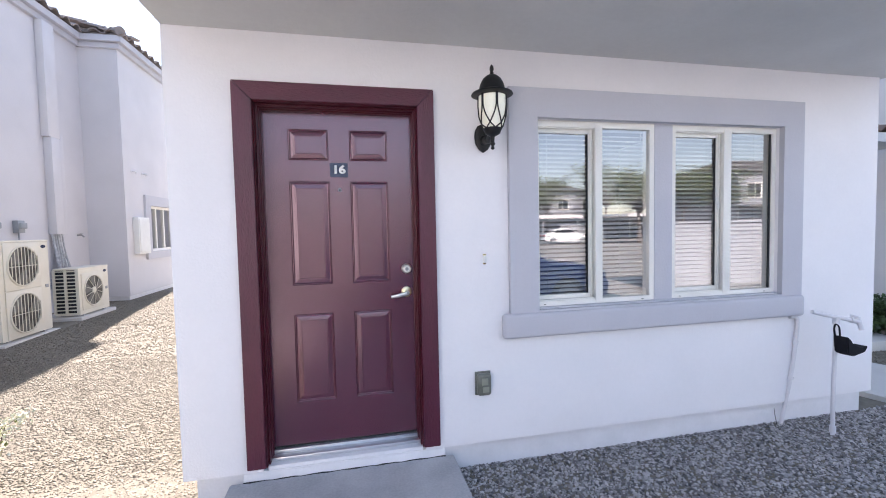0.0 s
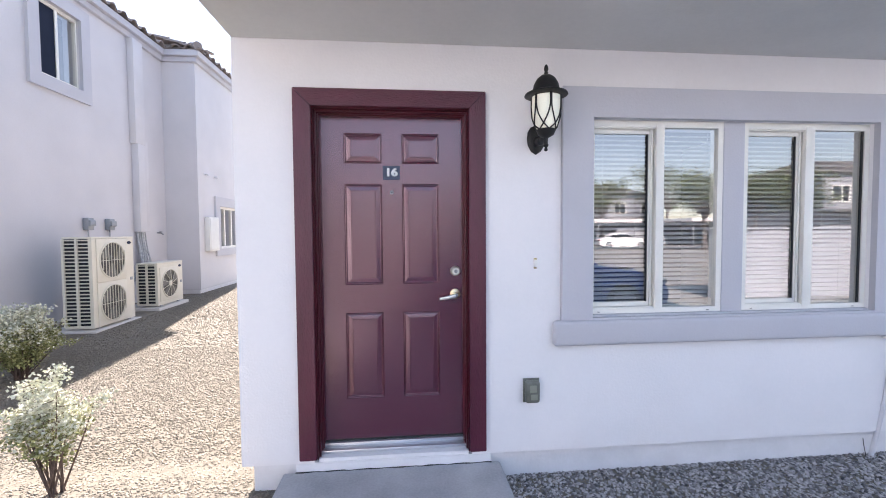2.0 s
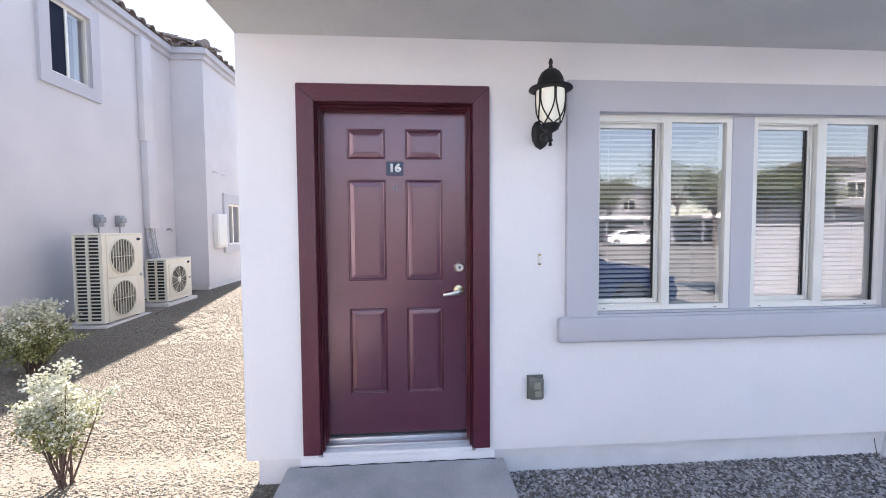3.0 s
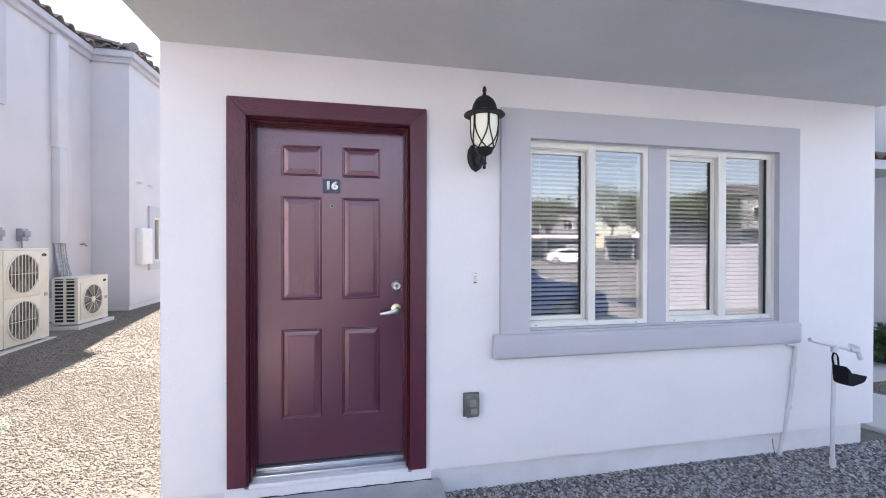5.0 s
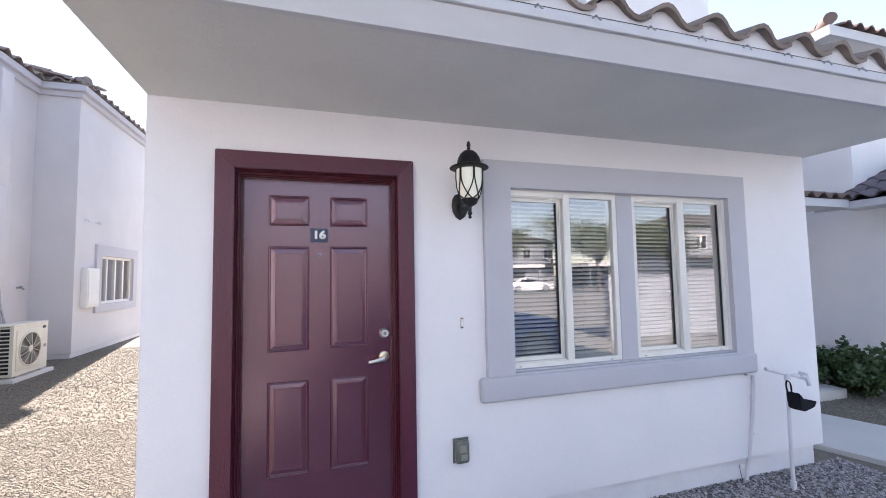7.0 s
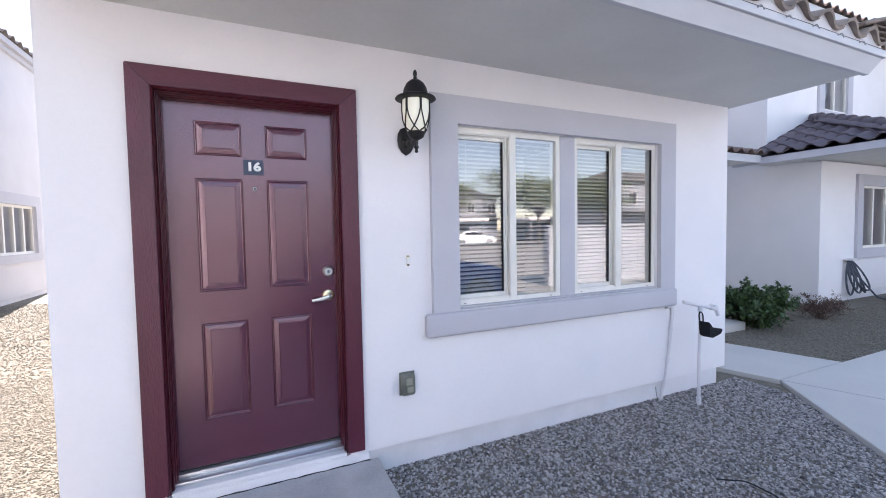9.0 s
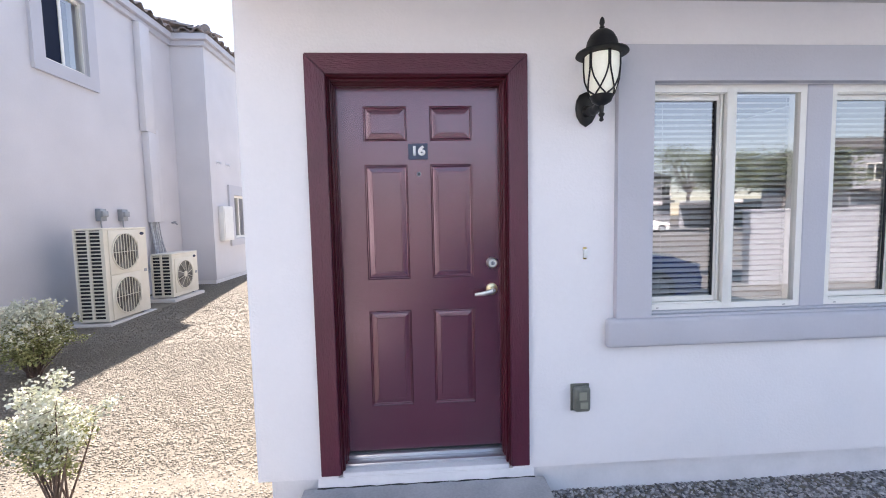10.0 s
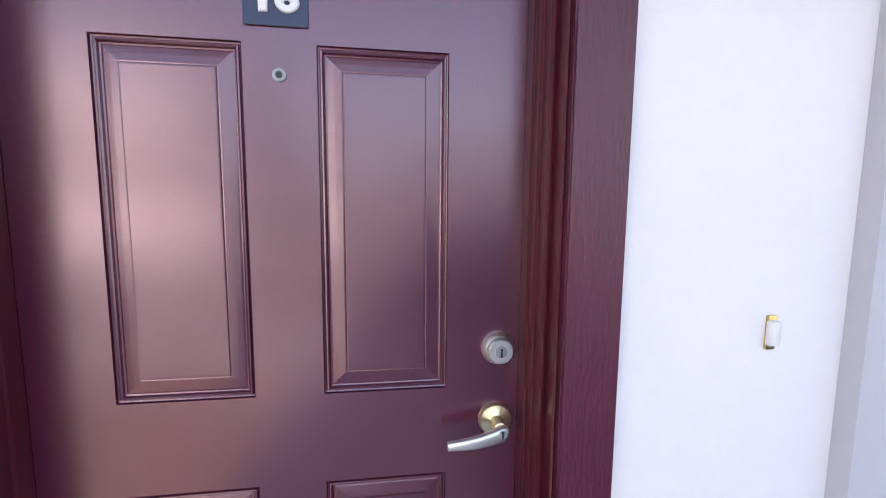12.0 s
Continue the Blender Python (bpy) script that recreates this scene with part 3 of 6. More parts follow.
# ---- door ----
def door_panel(bm, x0, x1, z0, z1, y):
    """An embossed panel: groove, ogee, raised field."""
    loops = []
    for inset, d in ((0, 0), (0.0015, 0.005), (0.004, 0.006), (0.006, 0.0015), (0.0085, 0.001), (0.0105, 0.003), (0.0125, 0.0070), (0.015, 0.0078), (0.018, 0.0068), (0.028, 0.0050), (0.040, 0.0033), (0.042, 0.0036), (0.0435, 0.0012), (0.046, 0.001)):
        loops.append([bm.verts.new((x, y + d, z)) for x, z in ((x0 + inset, z0 + inset), (x1 - inset, z0 + inset), (x1 - inset, z1 - inset), (x0 + inset, z1 - inset))])
    for a, b in zip(loops, loops[1:]):
        for i in range(4):
            j = (i + 1) % 4
            bm.faces.new((a[i], a[j], b[j], b[i]))
    bm.faces.new(loops[-1])
    return bm


DY = 0.10
door = thing("door_1", (0, DY, 0.13), "closed maroon six-panel front door with satin nickel lever", "door", kind="structure")
cells = [(a, b, c, d) for a, b in ((-0.302, -0.067), (0.056, 0.289)) for c, d in ((1.878, 2.064), (1.122, 1.752), (0.398, 0.945))]
slab = holed(B(), -0.458, 0.452, 0.142, 2.178, DY, DY + 0.025, cells)
box(slab, (-0.458, DY + 0.025, 0.142), (0.452, DY + 0.045, 2.178))
part("door_slab", slab, MAROON, door)
for c in cells:
    part("panel", door_panel(B(), *c, DY), MAROON, door)
# number plate with its digits
plate = part("number_plate", box(B(), (-0.062, DY - 0.005, 1.778), (0.044, DY - 0.0005, 1.864), 0.001), SLATE, door, "glossy slate-blue plate")
me = text_mesh("16", 0.072, 0.0012)
me.materials.append(material("white_digits", (0.85, 0.85, 0.85, 1), (0.82, 0.82, 0.82, 1), 0.5))
digits = new("digits", me)
digits.matrix_world = pose(-0.009, DY - 0.0062, 1.822, 90, 0, 0) @ Matrix.Diagonal((1.08, 0.92, 1, 1))
digits.parent = plate
digits.matrix_parent_inverse = plate.matrix_world.inverted()
digits["label"] = "white digits 16"
peep = part("peephole", lathe(B(), [(0.0115, 0), (0.0115, 0.003), (0.0095, 0.004), (0.0065, 0.004), (0.0055, 0.001), (0.0005, 0.0015)], pose(-0.007, DY, 1.699, 90, 0, 0), 20), GALV, door, "small nickel peephole", True)
part("lens", lathe(B(), [(0.0056, 0.0014), (0.0054, 0.0024), (0.0005, 0.0030)], pose(-0.007, DY, 1.699, 90, 0, 0), 14), CARGLASS_DARK, peep, "dark glass lens", True)
bolt = part("deadbolt", lathe(B(), [(0.033, 0), (0.033, 0.006), (0.030, 0.014), (0.0255, 0.018), (0.0255, 0.026), (0.023, 0.029), (0.014, 0.029), (0.0005, 0.0285)], pose(0.391, DY, 1.2, 90, 0, 0), 32), NICKEL, door, "satin nickel deadbolt", True)
part("keyway", lathe(B(), [(0.0115, 0.0285), (0.0115, 0.031), (0.0005, 0.0312)], pose(0.391, DY, 1.2, 90, 0, 0), 20), GALV, bolt, "steel keyway", True)
part("key_slot", box(B(), (0.3888, DY - 0.0325, 1.191), (0.3926, DY - 0.031, 1.207)), GASKET, bolt, "dark key slot")
lever = part("door_handle", lathe(B(), [(0.034, 0), (0.034, 0.005), (0.031, 0.010), (0.020, 0.013), (0.0135, 0.016), (0.0135, 0.045), (0.012, 0.046)], pose(0.388, DY, 1.052, 90, 0, 0), 32), CHAMPAGNE, door, "satin nickel lever handle", True)
bm = B()
rings = []
for i in range(13):
    t = i / 12
    x = 0.401 - 0.116 * t
    h, d = 0.0165 * (1 - t) + 0.0085 * t, 0.010 * (1 - t) + 0.0065 * t
    if i == 0:
        h, d = 0.011, 0.007
    y, z = DY - 0.050 - 0.006 * math.sin(t * 3.0), 1.050 - 0.020 * t - 0.002 * math.sin(t * 3.1)
    rings.append([bm.verts.new((x, y + d * math.copysign(abs(math.cos(q)) ** .6, math.cos(q)), z + h * math.copysign(abs(math.sin(q)) ** .8, math.sin(q)))) for q in [2 * math.pi * k / 14 for k in range(14)]])
for a, b in zip(rings, rings[1:]):
    for k in range(14):
        bm.faces.new((a[k], a[(k + 1) % 14], b[(k + 1) % 14], b[k]))
bm.faces.new(rings[0])
bm.faces.new(rings[-1])
part("lever", bm, NICKEL, lever, "tapered lever", True)
bm = lathe(B(), [(0.0085, 0.059), (0.0085, 0.0612), (0.0005, 0.0614)], pose(0.388, DY, 1.050, 90, 0, 0), 20)
part("lever_keyway", bm, GALV, lever, "steel key cylinder", True)
part("key_slot", box(B(), (0.3864, DY - 0.0628, 1.043), (0.3896, DY - 0.0613, 1.057)), GASKET, lever, "dark key slot")
# dark weather strip and sill
for x0, x1 in ((-0.466, -0.459), (0.453, 0.460)):
    part("weather_strip", box(B(), (x0, DY + 0.006, 0.142), (x1, DY + 0.03, 2.18)), GASKET, door)
part("door_sweep", box(B(), (-0.458, DY + 0.004, 0.130), (0.452, DY + 0.03, 0.1415)), GASKET, door, "black rubber sweep")
bm = B()
box(bm, (-0.462, 0.03, 0.085), (0.456, 0.16, 0.106), 0.006)
box(bm, (-0.462, 0.075, 0.106), (0.456, 0.16, 0.128), 0.005)
structure("trim_door_sill", bm, ALUMINIUM, "ribbed aluminium door threshold", "threshold", True)

# frame: flat rough-sawn boards outside, stepped glossy jamb inside
TO = (-0.568, 0.562)
TI = (-0.466, 0.460)
casing = thing("trim_door", (0, 0, 0.09), "maroon rough-sawn wooden trim round the door", "door trim", kind="structure")
for s, (o, i) in enumerate(zip(TO, TI)):
    bm = B()
    f = [(o, 0.088), (i, 0.088), (i, 2.186), (o, 2.287)]
    lo = [bm.verts.new((x, -0.0145, z)) for x, z in f]
    hi = [bm.verts.new((x, -0.047, z)) for x, z in f]
    bm.faces.new(lo), bm.faces.new(hi)
    for k in range(4):
        bm.faces.new((lo[k], lo[(k + 1) % 4], hi[(k + 1) % 4], hi[k]))
    bmesh.ops.bevel(bm, geom=bm.edges[:], offset=0.003, segments=2, affect="EDGES")
    part("trim_board", bm, MAROON_WOOD, casing, "", True)
bm = B()
f = [(TO[0] + .001, 2.288), (TI[0] + .001, 2.187), (TI[1] - .001, 2.187), (TO[1] - .001, 2.288)]
lo = [bm.verts.new((x, -0.0145, z)) for x, z in f]
hi = [bm.verts.new((x, -0.0475, z)) for x, z in f]
bm.faces.new(lo), bm.faces.new(hi)
for k in range(4):
    bm.faces.new((lo[k], lo[(k + 1) % 4], hi[(k + 1) % 4], hi[k]))
bmesh.ops.bevel(bm, geom=bm.edges[:], offset=0.003, segments=2, affect="EDGES")
part("trim_board", bm, material("maroon_rough_sawn_head", (0.105, 0.014, 0.036, 1), (0.074, 0.010, 0.025, 1), 0.40, scale=4, fine=30, bump=0.55, bump_scale=55, stretch=(0.6, 3.0, 3.0), depth=0.007, spec=0.6), casing, "", True)
# jamb profile in (inward, y), swept up the sides and across the head
PROFILE = [(0.0, -0.030), (0.003, -0.032), (0.006, -0.028), (0.006, 0.006), (0.009, 0.010), (0.011, 0.004), (0.014, 0.004), (0.0155, 0.012), (0.0155, 0.036), (0.019, 0.036), (0.021, 0.042), (0.021, 0.062), (0.024, 0.062), (0.0255, 0.066), (0.0255, 0.094)]
for side, name in ((-1, "jamb"), (1, "jamb"), (0, "jamb_head")):
    bm = B()
    rows_ = []
    for w, y in PROFILE:
        if side:
            x = TI[0] + w if side < 0 else TI[1] - w
            ends = [(x, y, 0.084), (x, y, 2.187 - w)]
        else:
            ends = [(TI[0] + w, y, 2.187 - w), (TI[1] - w, y, 2.187 - w)]
        rows_.append([bm.verts.new(p) for p in ends])
    for a, b in zip(rows_, rows_[1:]):
        bm.faces.new((a[0], a[1], b[1], b[0]))
    # body behind
    if side:
        x0, x1 = (-0.4845, TI[0] + 0.0) if side < 0 else (TI[1], 0.4765)
        box(bm, (x0, -0.014, 0.084), (x1, 0.15, 2.187))
        xi = (TI[0], TI[0] + 0.0255) if side < 0 else (TI[1] - 0.0255, TI[1])
        box(bm, (xi[0], 0.0945, 0.084), (xi[1], 0.0985, 2.16))
    else:
        box(bm, (-0.4845, -0.014, 2.1875), (0.4765, 0.15, 2.2095))
        box(bm, (TI[0] + .0256, 0.0945, 2.1615), (TI[1] - .0256, 0.0985, 2.187))
    part(name, bm, MAROON_JAMB, casing, "glossy stepped jamb", False)

# ---- window ----
surround = thing("trim_window", (2.2, 0, 0.73), "grey lavender stucco surround with projecting sill", "window trim", kind="structure")
bm = holed(B(), 1.04, 3.378, 0.893, 2.332, -0.055, -0.0155, [WIN])
bmesh.ops.bevel(bm, geom=[e for e in bm.edges if all(v.co.y < -0.05 for v in e.verts) and len(e.link_faces) == 2 and e.calc_face_angle(0) > 0.5], offset=0.030, segments=6, affect="EDGES")
part("surround_band", bm, LAVENDER, surround, "", True)
part("window_sill", box(B(), (0.984, -0.076, 0.733), (3.392, -0.0155, 0.8925), 0.024, seg=5), LAVENDER, surround, "", True)
bm = box(B(), (2.140, 0.003, WIN[2]), (2.287, 0.06, WIN[3]), 0.006, seg=3)
part("surround_mullion", bm, LAVENDER, surround, "", True)
bm = box(B(), (WIN[0], -0.015, WIN[2]), (WIN[1], 0.15, WIN[2] + 0.010), 0.003)
part("sill_ledge", bm, LAVENDER, surround)


def soft_edges(bm, r=0.003):
    bmesh.ops.bevel(bm, geom=[e for e in bm.edges if len(e.link_faces) == 2 and e.calc_face_angle(0) > 0.5], offset=r, segments=2, affect="EDGES")
    return bm


def slider_window(name, x0, x1, z0, z1, y, stile, dark, label):
    """A sliding vinyl window: outer frame, recessed sash on the left, fixed pane held flush on the right."""
    w = thing(name, (x0, y, z0), label, "window", kind="structure")
    m0, m1 = stile
    lo, hi = z0 + 0.032, z1 - 0.040
    left, right = (x0 + 0.026, m0 + 0.012, lo, hi), (m1 - 0.004, x1 - 0.036, lo, hi)
    bm = holed(B(), x0, x1, z0, z1, y, y + 0.072, [left, right])
    fr = part("window_frame", soft_edges(bm), VINYL, w, "", True)
    part("meeting_stile", box(B(), (m0, y - 0.004, z0 + 0.016), (m1, y + 0.030, z1 - 0.016), 0.004), VINYL, w, "", True)
    for k in range(2):
        part("track_rib", box(B(), (left[0], y + 0.010 + 0.014 * k, lo - 0.002), (left[1], y + 0.014 + 0.014 * k, lo + 0.007)), VINYL, fr)
        part("track_rib", box(B(), (left[0], y + 0.010 + 0.014 * k, hi - 0.007), (left[1], y + 0.014 + 0.014 * k, hi + 0.002)), VINYL, fr)
    a, b, yy = left[0] + 0.001, m0 + 0.010, y + 0.036
    glass = (a + 0.022, m0 - 0.030, lo + 0.036, hi - 0.034)
    sash = part("sash", soft_edges(holed(B(), a, b, lo + 0.008, hi - 0.004, yy, yy + 0.026, [glass])), VINYL, w, "", True)
    part("pull_rail", box(B(), (m0 - 0.020, yy - 0.012, lo + 0.010), (m0 - 0.008, yy - 0.0005, hi - 0.006), 0.002), VINYL, sash, "", True)
    # black strips stand in for the shade along the right edge of the glass
    part("edge_shade", box(B(), (glass[1] - 0.010, yy + 0.004, glass[2] + .0005), (glass[1] - 0.0005, yy + 0.012, glass[3] - .0005)), GASKET, sash, "black strip standing in for shade along the pane edge")
    if dark:
        part("edge_shade", box(B(), (right[1] - 0.015, y + 0.008, lo + .0005), (right[1] - 0.0005, y + 0.016, hi - .0005)), GASKET, fr, "black strip standing in for shade along the pane edge")
    for owner, g, gy in ((sash, glass, yy + 0.014), (fr, right, y + 0.018)):
        bm = B()
        bm.faces.new([bm.verts.new((x, gy, z)) for x, z in ((g[0] - .003, g[2] - .003), (g[1] + .003, g[2] - .003), (g[1] + .003, g[3] + .003), (g[0] - .003, g[3] + .003))])
        part("pane", bm, GLASS, owner).visible_shadow = False
    part("weep_slot", box(B(), (x0 + 0.06, y - 0.0015, z0 + 0.010), (x0 + 0.075, y + 0.001, z0 + 0.014)), GASKET, fr)
    part("weep_slot", box(B(), (x1 - 0.10, y - 0.0015, z0 + 0.008), (x1 - 0.082, y + 0.001, z0 + 0.012)), GASKET, fr)
    return w


slider_window("window_1", 1.2365, 2.139, 0.917, 2.1465, 0.008, (1.679, 1.734), False, "cream vinyl sliding window with lowered blinds")
slider_window("window_2", 2.288, 3.1925, 0.917, 2.1465, 0.008, (2.722, 2.788), True, "cream vinyl sliding window with lowered blinds")


def blind(x0, x1, z0, z1, y):
    """Lowered horizontal blinds: head rail, slats, bottom rail, cords."""
    b = thing("window_blind", (x0, y, z0), "lowered white slatted blinds behind the window glass", "window blind", "blinds behind the front window")
    part("head_rail", box(B(), (x0, y - 0.02, z1 - 0.03), (x1, y + 0.02, z1), 0.003), BLIND, b)
    part("bottom_rail", box(B(), (x0, y - 0.012, z0), (x1, y + 0.012, z0 + 0.012), 0.003), BLIND, b)
    pitch = 0.0305
    bm = B()
    w = x1 - x0
    sec = [(-0.0135, -0.0100), (-0.006, -0.0030), (0.003, 0.0036), (0.0135, 0.0078)]
    v = [[bm.verts.new((x, yy, zz)) for yy, zz in sec] for x in (0, w)]
    for k in range(3):
        bm.faces.new((v[0][k], v[1][k], v[1][k + 1], v[0][k + 1]))
    me = finish("slat", bm, BLIND, True)
    for i in range(int((z1 - z0 - 0.05) / pitch)):
        s = new("slat", me)
        s.parent = b
        s.matrix_parent_inverse = b.matrix_world.inverted()
        s.matrix_world = pose(x0, y, z0 + 0.03 + i * pitch, random.uniform(-4, 4), random.uniform(-.08, .08), 0)
    for x in (x0 + 0.12, x1 - 0.12):
        part("cord", cyl(B(), (x, y - 0.019, z0), (x, y - 0.019, z1), 0.0011, seg=6), BLIND, b)


blind(1.240, 2.205, 0.945, 2.135, 0.100)
blind(2.222, 3.190, 0.945, 2.135, 0.100)


# ---- wall lantern ----
def lantern(m, group=""):
    """Black coach lantern on a curved bracket; origin where it meets the wall, y out of the wall is -y."""
    L = thing("wall_lantern", Matrix(), "black metal wall lantern with lit frosted glass", "lamp", group)
    cx, cy = -0.006, -0.205
    at = Matrix.Translation((cx, cy, 0))
    part("roof_cap", lathe(B(), [(0.004, 0.402), (0.010, 0.392), (0.0125, 0.376), (0.008, 0.362), (0.0125, 0.355), (0.008, 0.349), (0.014, 0.343), (0.030, 0.340), (0.052, 0.322), (0.068, 0.292), (0.075, 0.262), (0.080, 0.252), (0.118, 0.238), (0.121, 0.231), (0.110, 0.226), (0.080, 0.228), (0.02, 0.226)], at, 32), BLACK, L, "domed cap with finial", True)
    part("glass", lathe(B(), [(0.060, 0.224), (0.078, 0.222), (0.079, 0.17), (0.074, 0.11), (0.062, 0.062), (0.046, 0.038), (0.03, 0.034)], at, 32), FROST, L, "lit frosted glass", True)
    cage = [(0.082, 0.226), (0.083, 0.17), (0.078, 0.11), (0.066, 0.06), (0.050, 0.034)]
    rad = lambda t: (lambda i: cage[i][0] + (cage[i + 1][0] - cage[i][0]) * (t * 4 - i))(min(int(t * 4), 3))
    hei = lambda t: (lambda i: cage[i][1] + (cage[i + 1][1] - cage[i][1]) * (t * 4 - i))(min(int(t * 4), 3))
    for k in range(6):
        a0 = math.pi / 6 + k * math.pi / 3
        for s in (-1, 1):
            pts = []
            for i in range(15):
                t = i / 14
                ang = a0 + s * (0.04 + (math.pi / 3) * 0.98 * max(0, (t - 0.25) / 0.75) ** 1.7)
                pts.append((cx + rad(t) * math.cos(ang), cy + rad(t) * math.sin(ang), hei(t)))
            part("cage_bar", tube(B(), pts, 0.0042, 6), BLACK, L, "", True)
    part("base_cup", lathe(B(), [(0.052, 0.040), (0.056, 0.036), (0.050, 0.026), (0.044, 0.010), (0.028, 0.0), (0.012, -0.008), (0.010, -0.040), (0.015, -0.046), (0.012, -0.056), (0.007, -0.060), (0.011, -0.076), (0.004, -0.082)], at, 24), BLACK, L, "", True)
    bm = tube(B(), smooth_path([(0, -0.012, 0.015), (0.0, -0.07, 0.0), (-0.003, -0.13, -0.005), (-0.005, -0.19, 0.014)], 6), [0.030] * 4 + [0.024] * 8 + [0.020] * 7, 12)
    part("bracket", bm, BLACK, L, "", True)
    plate = [(0.0, 0.085), (0.035, 0.07), (0.052, 0.04), (0.056, 0.0), (0.05, -0.04), (0.03, -0.075), (0.0, -0.095), (-0.03, -0.075), (-0.05, -0.04), (-0.056, 0.0), (-0.052, 0.04), (-0.035, 0.07)]
    bm = B()
    rings = [[bm.verts.new((x * s, y, z * s + 0.03)) for x, z in plate] for y, s in ((0.0, 1.0), (-0.010, 1.0), (-0.018, 0.86), (-0.024, 0.55))]
    for a, b in zip(rings, rings[1:]):
        for i in range(12):
            bm.faces.new((a[i], a[(i + 1) % 12], b[(i + 1) % 12], b[i]))
    bm.faces.new(rings[0]), bm.faces.new(rings[-1])
    part("back_plate", bm, BLACK, L, "", True)
    L.matrix_world = m
    return L


lamp = lantern(pose(0.880, -0.015, 1.985))
bulb = new("lantern_bulb", bpy.data.lights.new("lantern_bulb", "POINT"))
bulb.data.energy, bulb.data.color, bulb.data.shadow_soft_size = 0.7, (1.0, 0.85, 0.6), 0.04
bulb.location = (0.874, -0.225, 2.12)

# door bell
bell = thing("door_bell", (0.876, 0, 1.25), "small white and brass door bell button on stucco", "door bell")
part("base", box(B(), (0.868, -0.022, 1.217), (0.888, -0.0145, 1.283), 0.004), BRASS, bell, "brass base", True)
part("button", box(B(), (0.8665, -0.031, 1.226), (0.8895, -0.018, 1.274), 0.004), WHITE, bell, "white button", True)

# weatherproof outlet
out = thing("outlet_cover", (0.855, 0, 0.45), "grey translucent weatherproof outlet cover on stucco", "outlet")
part("back_box", box(B(), (0.800, -0.022, 0.375), (0.905, -0.0145, 0.528), 0.010), OUTLET, out, "", True)
part("lid", box(B(), (0.806, -0.066, 0.381), (0.899, -0.024, 0.522), 0.020, seg=4), OUTLET, out, "", True)
part("receptacle", box(box(B(), (0.832, -0.069, 0.452), (0.874, -0.0655, 0.497), 0.0015), (0.838, -0.069, 0.405), (0.880, -0.0655, 0.440), 0.0015), OUTLET_IN, out, "paler receptacle shape", True)

# standpipe with tap and a black pouch, thin conduit on the wall
pipe = thing("standpipe", (3.46, -0.2, -0.12), "white painted garden standpipe with a cross tap", "standpipe")
part("riser", tube(B(), smooth_path([(3.45, -0.235, -0.13), (3.452, -0.232, 0.2), (3.468, -0.225, 0.45), (3.478, -0.222, 0.73)], 5), 0.0135, 12), PVC, pipe, "", True)
part("coupling", cyl(B(), (3.477, -0.222, 0.70), (3.4785, -0.222, 0.755), 0.021), PVC, pipe, "", True)
part("coupling", cyl(B(), (3.451, -0.234, -0.1), (3.4515, -0.234, -0.05), 0.02), PVC, pipe, "", True)
part("cross_bar", tube(B(), [(3.285, -0.20, 0.795), (3.38, -0.21, 0.770), (3.478, -0.222, 0.748), (3.60, -0.235, 0.722)], 0.0145, 12), PVC, pipe, "", True)
tap = part("tap", cyl(cyl(B(), (3.59, -0.235, 0.725), (3.66, -0.245, 0.708), 0.021, 0.019), (3.655, -0.245, 0.71), (3.665, -0.26, 0.65), 0.014, 0.016), PVC, pipe, "", True)
part("tap_wheel", lathe(B(), [(0.028, 0), (0.031, 0.004), (0.028, 0.010), (0.010, 0.012)], pose(3.63, -0.24, 0.74, 8, 10, 0), 16), PVC, tap, "", True)
pouch = thing("pouch", (3.58, -0.26, 0.5), "black nylon pouch hanging from the standpipe", "pouch")
bm = B()
prof = [(3.445, 0.625), (3.475, 0.61), (3.50, 0.555), (3.56, 0.53), (3.645, 0.545), (3.61, 0.50), (3.51, 0.478), (3.455, 0.50)]
rings = [[bm.verts.new((x + dx, y, z)) for x, z in prof] for y, dx in ((-0.225, 0), (-0.245, 0.0), (-0.29, 0.01), (-0.31, 0.015))]
for a, b in zip(rings, rings[1:]):
    for i in range(8):
        bm.faces.new((a[i], a[(i + 1) % 8], b[(i + 1) % 8], b[i]))
bm.faces.new(rings[0]), bm.faces.new(rings[-1])
bmesh.ops.bevel(bm, geom=bm.edges[:], offset=0.007, segments=2, affect="EDGES")
part("bag", bm, BAG, pouch, "", True)
part("strap", tube(B(), smooth_path([(3.445, -0.24, 0.62), (3.44, -0.236, 0.67), (3.462, -0.232, 0.70), (3.488, -0.236, 0.67), (3.49, -0.24, 0.60)], 4), 0.006, 6), BAG, pouch, "", True)
cond = thing("conduit", (3.3, -0.02, 0), "white painted conduit running down the stucco wall", "conduit")
part("conduit_pipe", tube(B(), smooth_path([(3.30, -0.030, 0.722), (3.352, -0.030, 0.716), (3.378, -0.030, 0.690), (3.368, -0.028, 0.55), (3.335, -0.026, 0.30), (3.297, -0.012, 0.05), (3.268, -0.002, -0.13)], 6), 0.014, 10), PVC, cond, "", True)
part("collar", cyl(B(), (3.364, -0.028, 0.535), (3.360, -0.028, 0.505), 0.0185, seg=14), PVC, cond, "", True)
part("clip", box(B(), (3.310, -0.034, 0.232), (3.355, -0.012, 0.250), 0.004), PVC, cond, "", True)
part("wire_tail", tube(B(), [(3.222, 0.012, 0.0), (3.219, 0.004, -0.04), (3.224, -0.01, -0.12)], 0.0022, 6), GASKET, cond, "dark wire tail")
